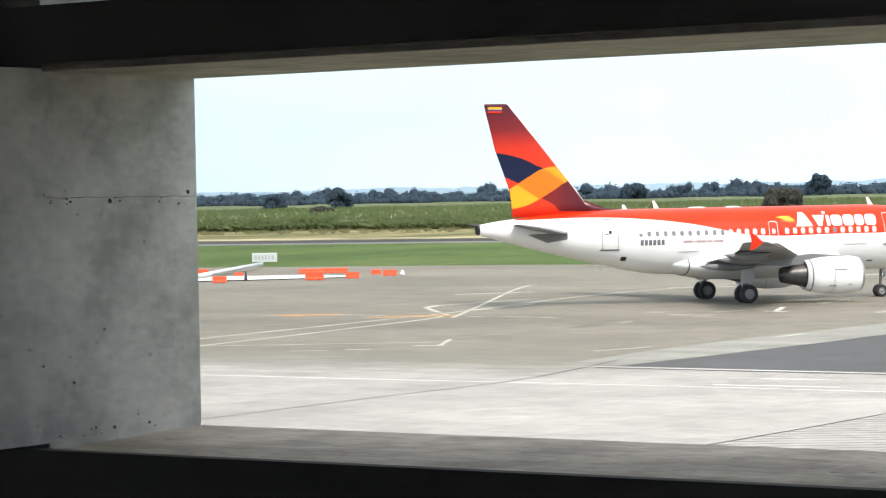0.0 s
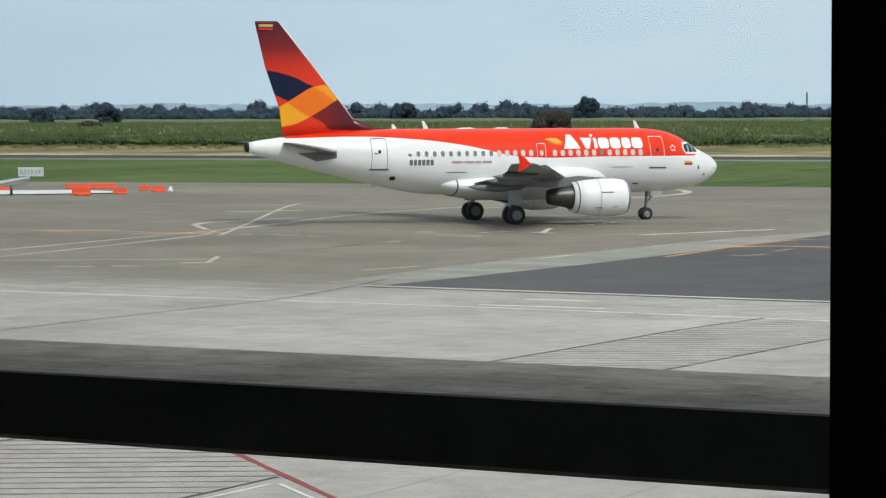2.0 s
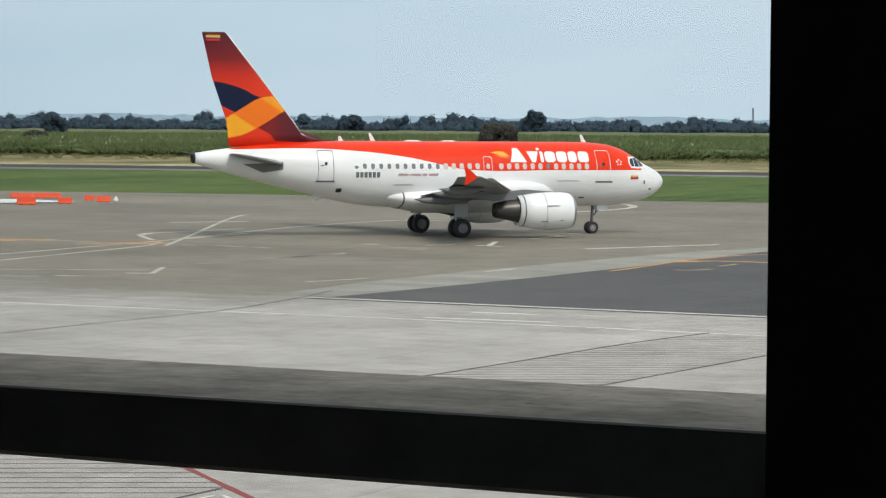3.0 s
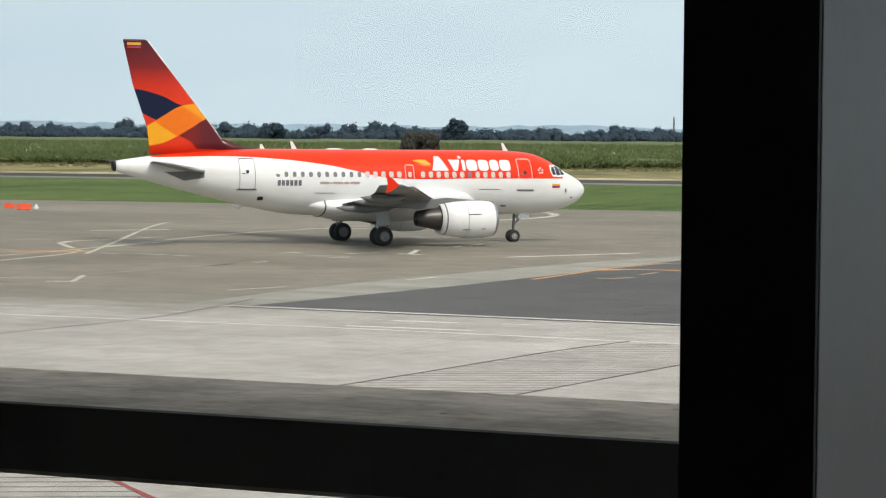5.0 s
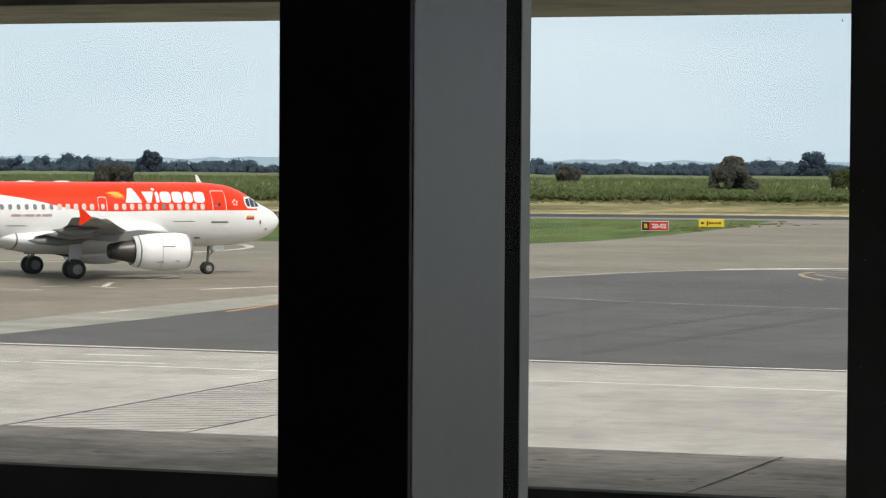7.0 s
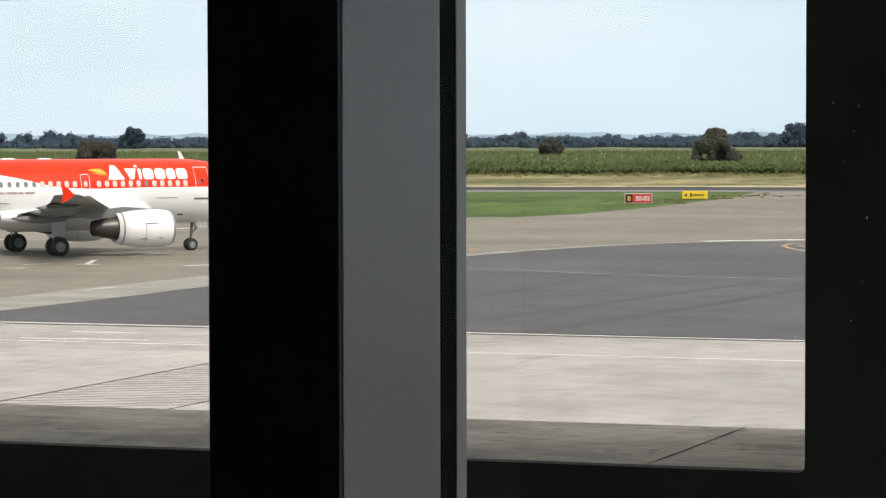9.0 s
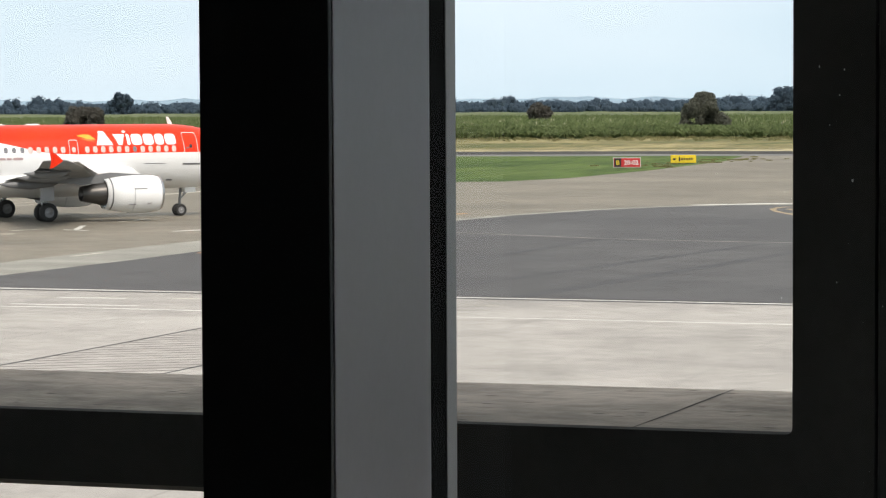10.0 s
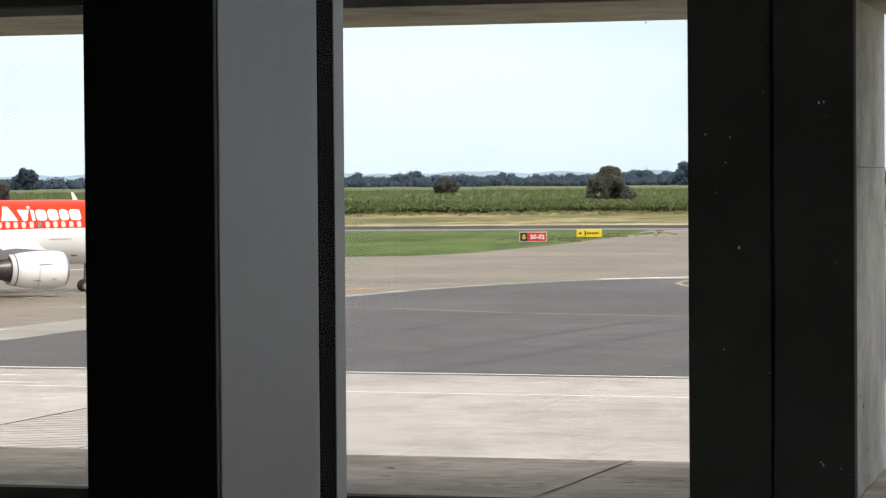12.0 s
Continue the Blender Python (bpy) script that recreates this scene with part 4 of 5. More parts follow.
M_UNDER = mottled("underwing_shade_grey", (0.18, 0.183, 0.187), 0.5, 0, 0.8, 5.0, 0.16, 0.0)
M_METAL = mottled("bare_metal", (0.55, 0.55, 0.56), 0.28, 0.9, 1.0, 10.0, 0.1, 0.0)
M_HUB = mottled("grey_wheel_hub", (0.24, 0.24, 0.25), 0.5, 0.3, 2.0, 12.0, 0.2, 0.0)
M_HOT = mottled("heat_stained_metal", (0.10, 0.096, 0.092), 0.4, 0.7, 2.0, 12.0, 0.3, 0.0)
M_TYRE = mottled("tyre_rubber", (0.025, 0.025, 0.025), 0.8, 0, 2.0, 20.0, 0.2, 0.0)
M_PANE = mottled("dark_cabin_glass", (0.03, 0.036, 0.045), 0.08, 0, 2.0, 20.0, 0.1, 0.0)
M_CABIN = mottled("half_shaded_cabin_glass", (0.26, 0.26, 0.28), 0.2, 0, 1.5, 9.0, 0.4, 0.0)
M_RIM = mottled("window_surround", (0.66, 0.50, 0.46), 0.4)
M_FRAMEW = mottled("door_outline_paint", (0.78, 0.76, 0.74), 0.4)
M_BLIND = mottled("drawn_window_blind", (0.72, 0.60, 0.55), 0.25, 0, 1.5, 9.0, 0.12, 0.0)
M_LINE = mottled("door_seam", (0.16, 0.16, 0.17), 0.5)
M_REDP = mottled("red_paint", RED, 0.35, 0, 0.8, 8.0, 0.08, 0.0, 0.2)
M_LETTER = mottled("white_lettering", (0.82, 0.82, 0.82), 0.4, 0, 1.0, 8.0, 0.03, 0.0)
M_REGBAR = mottled("grey_lettering", (0.14, 0.14, 0.16), 0.5)
M_SITEBAR = mottled("faded_red_lettering", (0.46, 0.33, 0.33), 0.5)
M_YEL = mottled("yellow_paint", (0.80, 0.42, 0.03), 0.4)
M_ORG = mottled("orange_paint", (0.85, 0.20, 0.02), 0.4)
M_BLUE = mottled("blue_paint", (0.02, 0.04, 0.22), 0.4)
M_BLACK = mottled("black_paint", (0.015, 0.015, 0.016), 0.5)

plane = tagged(new("airliner"), "red and white twin-engine jet airliner taxiing on the apron", "aircraft")
plane.matrix_basis = pose(-67.3, 165.8, 0.045, 0, 0, 46.9) @ Matrix.Diagonal((1.037, 1.037, 1.037, 1))


def tube(bm, rings, closed=True, cap=True):
    """Skin over a row of closed point loops."""
    made = [[bm.verts.new(p) for p in r] for r in rings]
    n = len(made[0])
    for a, b in zip(made, made[1:]):
        for j in range(n if closed else n - 1):
            bm.faces.new((a[j], a[(j + 1) % n], b[(j + 1) % n], b[j]))
    if cap:
        bm.faces.new(made[0])
        bm.faces.new(made[-1])
    bmesh.ops.recalc_face_normals(bm, faces=bm.faces)
    return bm


def ellipse(s, zc, hw, hh, n=40, y0=0.0):
    out = []
    for j in range(n):
        a = 2 * math.pi * j / n
        out.append((-s, y0 + hw * math.cos(a), zc + hh * math.sin(a)))
    return out


stations = [0, 0.03, 0.08, 0.15, 0.25, 0.4, 0.6, 0.8, 1.0, 1.3, 1.6, 1.85, 2.1, 2.35, 2.6, 2.9, 3.2, 3.6, 4, 4.6, 5.2, 6, 7, 9, 11, 13, 15, 17, 19, 20, 21, 22, 23, 24, 25, 26, 27, 28, 29, 29.6, 30.2, 30.7, 31.1, 31.44]
rings = []
for s in stations:
    top, bot, hw = ring_at(s)
    rings.append(ellipse(s, (top + bot) / 2, hw, (top - bot) / 2, 56))
fuselage = part("fuselage", tube(bmesh.new(), rings), M_LIVERY, plane, "white fuselage with a red crown", True)
part("exhaust_outlet", tube(bmesh.new(), [ellipse(31.40, 4.80, 0.325, 0.325, 24), ellipse(31.62, 4.82, 0.28, 0.29, 24), ellipse(31.60, 4.82, 0.22, 0.23, 24), ellipse(31.42, 4.81, 0.2, 0.2, 24)]),
     M_BLACK, plane, "sooty dark tail outlet", True)


def patch(name, outline, mt, parent, off=0.012, side=-1, label="", step=0.25):
    """A thin painted or fitted piece that follows the skin; the outline is in metres aft and height."""
    bm = bmesh.new()
    pts = []
    for (a, b), (c, d) in zip(outline, outline[1:] + outline[:1]):
        k = max(1, int(math.hypot(c - a, d - b) / step))
        pts += [(a + (c - a) * i / k, b + (d - b) * i / k) for i in range(k)]
    cs, cz = sum(p[0] for p in pts) / len(pts), sum(p[1] for p in pts) / len(pts)
    rows = []
    for f in (1.0, 0.5):
        rows.append([bm.verts.new(skin(cs + (a - cs) * f, cz + (b - cz) * f, side, off)) for a, b in pts])
    rim = [bm.verts.new(skin(a, b, side, 0.001)) for a, b in pts]
    mid = bm.verts.new(skin(cs, cz, side, off))
    n = len(pts)
    for j in range(n):
        k = (j + 1) % n
        bm.faces.new((rows[0][j], rows[0][k], rows[1][k], rows[1][j]))
        bm.faces.new((rows[1][j], rows[1][k], mid))
        bm.faces.new((rim[j], rim[k], rows[0][k], rows[0][j]))
    bmesh.ops.recalc_face_normals(bm, faces=bm.faces)
    return part(name, bm, mt, parent, label, False)


def rounded(s0, s1, z0, z1, r, n=4):
    out = []
    for cx, cz, a0 in ((s1 - r, z1 - r, 0), (s0 + r, z1 - r, 90), (s0 + r, z0 + r, 180), (s1 - r, z0 + r, 270)):
        for j in range(n + 1):
            a = radians(a0 + 90 * j / n)
            out.append((cx + r * math.cos(a), cz + r * math.sin(a)))
    return out


def band(name, outline, width, mt, parent, side=-1, off=0.014, closed=True, label=""):
    """A narrow raised line along an outline on the skin."""
    bm = bmesh.new()
    n = len(outline)
    cs, cz = sum(p[0] for p in outline) / n, sum(p[1] for p in outline) / n
    a, b = [], []
    for s, z in outline:
        ds, dz = s - cs, z - cz
        l = math.hypot(ds, dz)
        a.append(bm.verts.new(skin(s, z, side, off)))
        b.append(bm.verts.new(skin(s - ds / l * width, z - dz / l * width, side, off)))
    for j in range(n if closed else n - 1):
        k = (j + 1) % n
        bm.faces.new((a[j], a[k], b[k], b[j]))
    bmesh.ops.recalc_face_normals(bm, faces=bm.faces)
    return part(name, bm, mt, parent, label)


def dense_rect(s0, s1, z0, z1, r):
    o = rounded(s0, s1, z0, z1, r)
    out = []
    for (a, b), (c, d) in zip(o, o[1:] + o[:1]):
        k = max(1, int(math.hypot(c - a, d - b) / 0.2))
        out += [(a + (c - a) * i / k, b + (d - b) * i / k) for i in range(k)]
    return out


# cabin windows: one mesh a side, shared along the constant part of the tube
WZ = 4.36
for side in (-1, 1):
    dark = patch("cabin_window", rounded(9.88, 10.12, WZ - 0.165, WZ + 0.165, 0.1), M_CABIN, fuselage, 0.016, side)
    shut = patch("cabin_window", rounded(9.87, 10.13, WZ - 0.18, WZ + 0.18, 0.11), M_BLIND, fuselage, 0.016, side, "window with its pale blind drawn")
    rim = band("window_rim", rounded(9.85, 10.15, WZ - 0.195, WZ + 0.195, 0.12), 0.04, M_RIM, fuselage, side, 0.018)
    for i in range(30):
        s = 6.15 + 0.533 * i
        if 12.5 < s < 13.3:
            continue
        for o in ((shut, rim) if s < 16.5 and i % 7 != 5 else (dark,)):
            c = o.copy()
            scene.collection.objects.link(c)
            top, bot, hw = ring_at(s)
            c.location = (10.0 - s, side * (hw - 1.975) * 0.95, 0)
    for o in (dark, shut, rim):
        bpy.data.objects.remove(o)
    for nm, s0, s1, z0, z1 in (("passenger_door", 4.45, 5.45, 3.38, 5.38), ("rear_door", 23.05, 24.05, 3.42, 5.34), ("overwing_exit", 12.6, 13.2, 3.75, 4.98)):
        d = band(nm, dense_rect(s0, s1, z0, z1, 0.14), 0.045, M_FRAMEW if nm != "rear_door" else M_LINE, fuselage, side, 0.014)
        if nm != "overwing_exit":
            patch("door_sill", rounded(s0 - 0.1, s1 + 0.1, z0 - 0.05, z0 + 0.05, 0.03), M_LINE, d, 0.02, side)
            patch("door_window", rounded((s0 + s1) / 2 - 0.09, (s0 + s1) / 2 + 0.09, 4.4, 4.62, 0.06), M_PANE, d, 0.018, side)
            patch("door_handle", rounded((s0 + s1) / 2 + 0.12, (s0 + s1) / 2 + 0.34, 4.36, 4.44, 0.03), M_LINE, d, 0.018, side)
        else:
            patch("exit_window", rounded(12.78, 13.02, WZ - 0.165, WZ + 0.165, 0.1), M_BLIND, d, 0.018, side)
    # cockpit windows
    ck = patch("cockpit_surround", [(1.72, 4.30), (1.95, 4.76), (2.32, 4.96), (2.98, 4.98), (3.06, 4.6), (2.9, 4.26), (2.3, 4.22)], M_WHITE, fuselage, 0.012, side, "white cockpit window surround", 0.12)
    patch("cockpit_window", [(1.82, 4.36), (2.0, 4.68), (2.16, 4.76), (2.18, 4.34)], M_PANE, ck, 0.03, side, "", 0.1)
    patch("cockpit_window", [(2.24, 4.34), (2.22, 4.80), (2.36, 4.88), (2.58, 4.88), (2.58, 4.34)], M_PANE, ck, 0.03, side, "", 0.1)
    patch("cockpit_window", [(2.65, 4.36), (2.65, 4.86), (2.88, 4.84), (2.96, 4.62), (2.86, 4.36)], M_PANE, ck, 0.03, side, "", 0.1)
    # flag, plain bars for the writing, small fittings
    for z0, z1, mt in ((3.78, 3.90, M_YEL), (3.715, 3.78, M_BLUE), (3.65, 3.715, M_REDP)):
        patch("flag_stripe", [(2.4, z0 - 0.12), (2.4, z1 - 0.12), (3.0, z1 - 0.12), (3.0, z0 - 0.12)], mt, fuselage, 0.016, side)
    # the title: plain white blocks, one sloping, one tapering, the rest rounded
    x = 11.35
    for w, z1, kind in ((1.12, 5.50, "slope"), (0.78, 5.30, "taper"), (0.22, 5.30, "bar"), (0.72, 5.30, "block"), (0.70, 5.30, "block"), (0.60, 5.30, "block"), (0.74, 5.30, "block")):
        q, z0 = x - w, 4.62
        shape = {"slope": [(q, z0), (q + 0.42 * w, z1), (q + 0.72 * w, z1), (x, z0)], "taper": [(q + 0.34 * w, z0), (q, z1), (x, z1), (q + 0.66 * w, z0)]}.get(kind)
        patch("title_bar", shape or rounded(q, x, z0, z1, 0.09 if kind == "bar" else 0.2), M_LETTER, fuselage, 0.016, side, "", 0.15)
        x = q - 0.09
    patch("title_bar", rounded(9.21, 9.43, 5.38, 5.52, 0.06), M_LETTER, fuselage, 0.016, side, "", 0.15)
    patch("emblem_feather", [(11.35, 4.98), (11.7, 5.28), (12.15, 5.30), (12.6, 5.22), (12.2, 5.12), (11.8, 4.98)], M_YEL, fuselage, 0.015, side, "", 0.15)
    patch("emblem_feather", [(11.35, 4.86), (11.8, 5.02), (12.45, 5.06), (11.9, 4.90)], M_ORG, fuselage, 0.018, side, "", 0.15)
    for j in range(5):
        a = 2 * math.pi * j / 5 + 0.3
        patch("alliance_mark", rounded(3.80 + 0.16 * math.cos(a) - 0.05, 3.80 + 0.16 * math.cos(a) + 0.05, 4.62 + 0.16 * math.sin(a) - 0.05, 4.62 + 0.16 * math.sin(a) + 0.05, 0.03), M_LETTER, fuselage, 0.016, side)
    for j in range(6):
        patch("registration_bar", rounded(20.1 + 0.27 * j, 20.3 + 0.27 * j, 3.66, 4.0, 0.03), M_REGBAR, fuselage, 0.014, side)
    for s0, s1 in ((16.25, 16.9), (16.98, 17.32), (17.38, 18.05), (18.1, 18.18), (18.25, 18.9)):
        patch("site_bar", rounded(s0, s1, 3.76, 3.91, 0.05), M_SITEBAR, fuselage, 0.014, side)
    patch("tail_root_patch", [(26.2, 4.60), (26.2, 4.14), (27.4, 3.94), (28.6, 4.46), (27.4, 4.52)], M_UNDER, fuselage, 0.014, side, "dark grey patch on the fuselage under the tailplane", 0.2)
    patch("outflow_port", rounded(22.45, 22.8, 2.74, 2.98, 0.06), M_BLACK, fuselage, 0.014, side)
    patch("sensor_port", rounded(1.85, 1.97, 3.22, 3.48, 0.04), M_LINE, fuselage, 0.014, side)
    patch("cargo_door_seam", rounded(6.7, 8.2, 3.42, 3.46, 0.015), M_LINE, fuselage, 0.012, side)
    patch("cargo_door_seam", rounded(17.9, 19.2, 3.18, 3.22, 0.015), M_LINE, fuselage, 0.012, side)
    patch("access_panel", rounded(6.1, 6.5, 2.32, 2.42, 0.03), M_LINE, fuselage, 0.012, side)
    patch("access_panel", rounded(1.3, 1.5, 2.85, 2.95, 0.03), M_LINE, fuselage, 0.012, side)

# crown fittings
for s, h, lean in ((5.55, 0.52, 0.22), (19.9, 0.52, 0.22), (22.0, 0.32, 0.1)):
    bm = bmesh.new()
    z = ring_at(s)[0] - 0.03
    tube(bm, [[(-s + 0.16, 0.0, z), (-s, 0.03, z), (-s - 0.2, 0.0, z), (-s, -0.03, z)], [(-s + 0.05 - lean, 0, z + h), (-s - lean, 0.012, z + h), (-s - 0.1 - lean, 0, z + h), (-s - lean, -0.012, z + h)]])
    part("antenna", bm, M_WHITE, plane, "white blade antenna")
for s, l in ((14.9, 0.6), (17.3, 0.7)):
    z = ring_at(s)[0]
    part("crown_fairing", tube(bmesh.new(), [ellipse(s - l, z - 0.03, 0.04, 0.02, 12), ellipse(s - l / 2, z - 0.02, 0.22, 0.08, 12), ellipse(s + l / 2, z - 0.02, 0.22, 0.08, 12), ellipse(s + l, z - 0.03, 0.04, 0.02, 12)]), M_WHITE, plane, "", True)
part("tail_drain", tube(bmesh.new(), [ellipse(23.3, 2.36, 0.05, 0.06, 10), ellipse(23.6, 2.30, 0.09, 0.12, 10), ellipse(23.95, 2.42, 0.04, 0.05, 10)]), M_WHITE, plane, "", True)


def foil(le, chord, y, z, thick, n=14, twist=0.0):
    """Points of a wing section: le metres aft, at the span station y and height z."""
    out = []
    for k in range(2 * n):
        u = k / n if k <= n else 2 - k / n
        up = k <= n
        c = 0.5 * (1 - math.cos(math.pi * u))
        t = 5 * thick * (0.2969 * math.sqrt(c) - 0.126 * c - 0.3516 * c ** 2 + 0.2843 * c ** 3 - 0.1036 * c ** 4)
        out.append((-(le + c * chord), y, z + (t if up else -0.75 * t) * chord - twist * c * chord))
    return out


def surface(bm, sections, vertical=False):
    loops = []
    for le, ch, y, z, th in sections:
        f = foil(le, ch, 0 if vertical else y, z, th)
        if vertical:
            f = [(a, c - z, z) for a, b, c in f]
        loops.append(f)
    return tube(bm, loops)


for side in (-1, 1):
    wing = part("wing", surface(bmesh.new(), [(9.7, 7.3, side * 1.3, 2.45, 0.125), (10.4, 6.5, side * 2.2, 2.55, 0.125), (12.75, 4.25, side * 6.4, 2.95, 0.115), (15.4, 2.9, side * 11.7, 3.46, 0.105), (18.45, 1.5, side * 16.85, 3.98, 0.1)]),
                M_WING, plane, "swept grey wing", True)
    wing.location.x = -0.55
    part("root_fairing", tube(bmesh.new(), [ellipse(q, z, w, h, 24, side * y) for q, y, z, w, h in ((7.9, 1.75, 2.75, 0.05, 0.06), (8.5, 1.8, 2.85, 0.32, 0.36), (9.5, 1.95, 2.9, 0.52, 0.52), (11.0, 2.1, 2.9, 0.62, 0.56), (13.0, 2.15, 2.8, 0.55, 0.45), (15.0, 2.0, 2.6, 0.3, 0.2))]), M_WHITE, wing, "white wing root fairing", True)
    part("slat", surface(bmesh.new(), [(12.6, 0.55, side * 6.6, 2.95, 0.16), (15.2, 0.45, side * 11.6, 3.45, 0.16), (17.6, 0.35, side * 16.3, 3.91, 0.16)]), M_METAL, wing, "bare metal leading edge", True)
    part("flap", surface(bmesh.new(), [(15.9, 1.35, side * 2.6, 2.40, 0.10), (16.0, 1.15, side * 6.4, 2.78, 0.10), (17.6, 0.9, side * 11.8, 3.30, 0.10)]), M_UNDER, wing, "grey trailing flap", True)
    for y, s0, s1, z in ((4.9, 14.4, 18.3, 2.40), (8.2, 15.0, 18.4, 2.86), (11.2, 16.1, 19.0, 3.18)):
        part("flap_fairing", tube(bmesh.new(), [ellipse(s0, z + 0.05, 0.03, 0.04, 14, side * y), ellipse(s0 + 0.5, z - 0.05, 0.15, 0.17, 14, side * y), ellipse((s0 + s1) / 2, z - 0.12, 0.2, 0.26, 14, side * y),
                                                ellipse(s1 - 0.6, z - 0.08, 0.13, 0.16, 14, side * y), ellipse(s1, z - 0.02, 0.02, 0.03, 14, side * y)]), M_UNDER, wing, "grey flap track pod", True)
    bm = bmesh.new()
    y = side * 16.9
    arrow = [(18.75, 3.98), (19.22, 4.42), (19.55, 4.50), (19.46, 4.08), (19.47, 3.92), (19.56, 3.55), (19.34, 3.60)]
    tube(bm, [[(-s, y - 0.035, z) for s, z in arrow], [(-s, y + 0.035 + 0.03 * side, z) for s, z in arrow]])
    part("wingtip_fence", bm, M_REDP, wing, "red arrow-shaped wingtip fence")
    st = part("tailplane", tube(bmesh.new(), [[(a, b, c + 0.17 * (-a - l - 0.5 * h)) for a, b, c in foil(l, h, y, z, 0.1)] for l, h, y, z in ((25.75, 3.7, side * 0.75, 4.72), (29.2, 1.6, side * 6.2, 5.04))]), M_WING, plane, "grey swept tailplane", True)
    # engine
    ey, ez = side * 5.75, 1.86
    eng = part("engine", tube(bmesh.new(), [ellipse(q, ez + dz, r, r, 40, ey) for q, r, dz in ((8.35, 0.86, 0.02), (8.22, 0.90, 0.02), (8.12, 0.97, 0.02), (8.15, 1.04, 0.01), (8.35, 1.11, 0.0), (8.9, 1.17, 0.0), (9.8, 1.18, 0.0), (10.8, 1.09, 0.02), (11.75, 0.93, 0.05), (11.76, 0.84, 0.05), (11.3, 0.80, 0.05))], True, False),
               M_WHITE, plane, "white engine cowling", True)
    eng.location = (-0.75, 0, -0.2)
    part("cowl_seam", tube(bmesh.new(), [ellipse(10.1, ez + 0.006, 1.176, 1.176, 40, ey), ellipse(10.14, ez + 0.006, 1.174, 1.174, 40, ey)], True, False), M_GREYW, eng)
    part("intake_lip", tube(bmesh.new(), [ellipse(q, ez + 0.02, r, r, 40, ey) for q, r in ((8.45, 0.84), (8.2, 0.89), (8.095, 0.97), (8.12, 1.045), (8.27, 1.098))], True, False), M_METAL, eng, "polished metal intake lip", True)
    part("fan_disc", tube(bmesh.new(), [ellipse(8.5, ez + 0.02, 0.06, 0.06, 24, ey), ellipse(8.95, ez + 0.02, 0.25, 0.25, 24, ey), ellipse(9.05, ez + 0.02, 0.86, 0.86, 24, ey)]), M_HOT, eng, "dark fan", True)
    part("cowl_seam", tube(bmesh.new(), [ellipse(11.42, ez + 0.04, 0.995, 0.995, 40, ey), ellipse(11.50, ez + 0.045, 0.985, 0.985, 40, ey)], True, False), M_LINE, eng)
    part("core_nozzle", tube(bmesh.new(), [ellipse(q, ez + 0.06, r, r, 32, ey) for q, r in ((11.4, 0.78), (11.9, 0.70), (12.6, 0.56), (13.2, 0.45), (13.22, 0.39), (12.6, 0.40))], True, False), M_HOT, eng, "heat-stained core nozzle", True)
    part("exhaust_cone", tube(bmesh.new(), [ellipse(q, ez + 0.06, r, r, 20, ey) for q, r in ((12.6, 0.32), (12.9, 0.2), (13.1, 0.04))]), M_HOT, eng, "", True)
    bm = bmesh.new()
    tube(bm, [[(-8.9, ey - 0.12, ez + 1.1), (-8.9, ey + 0.12, ez + 1.1), (-8.9, ey + 0.12, ez + 1.16), (-8.9, ey - 0.12, ez + 1.16)],
              [(-11.2, ey - 0.2, ez + 0.75), (-11.2, ey + 0.2, ez + 0.75), (-11.2, ey + 0.2, ez + 1.34), (-11.2, ey - 0.2, ez + 1.34)],
              [(-13.2, ey - 0.2, ez + 0.62), (-13.2, ey + 0.2, ez + 0.62), (-13.2, ey + 0.2, ez + 1.1), (-13.2, ey - 0.2, ez + 1.1)],
              [(-15.2, ey - 0.05, ez + 0.85), (-15.2, ey + 0.05, ez + 0.85), (-15.2, ey + 0.05, ez + 0.95), (-15.2, ey - 0.05, ez + 0.95)]])
    # the darker grey carries the shade between pylon and wing
    part("pylon", bm, M_UNDER, eng, "grey engine pylon")
    for s0, s1, z in ((9.3, 10.1, ez + 0.35), (9.0, 9.25, ez - 0.55), (10.0, 10.5, ez - 0.6)):
        bm = bmesh.new()
        yy = ey + side * math.sqrt(1.19 ** 2 - (z - ez) ** 2)
        box(bm, -s1, -s0, yy - 0.02, yy + 0.02, z - 0.025, z + 0.025, 0.008)
        part("cowl_latch_panel", bm, M_LINE, eng)

# belly fairing
part("belly_fairing", tube(bmesh.new(), [ellipse(q, z, w, h, 40) for q, z, w, h in ((8.3, 2.3, 1.1, 0.5), (9.3, 2.25, 1.9, 0.72), (10.8, 2.25, 2.25, 0.86), (14.0, 2.25, 2.34, 0.9), (16.5, 2.27, 2.25, 0.86), (18.0, 2.36, 1.95, 0.68), (19.2, 2.5, 1.3, 0.4), (19.9, 2.56, 0.6, 0.15))]),
     M_WHITE, plane, "white rounded belly fairing", True).location.x = -0.45

part("fairing_seam", tube(bmesh.new(), [ellipse(18.0, 2.36, 1.962, 0.692, 40), ellipse(18.09, 2.37, 1.93, 0.675, 40)], True, False), M_LINE, plane, "dark seam round the fairing", True).location.x = -0.45

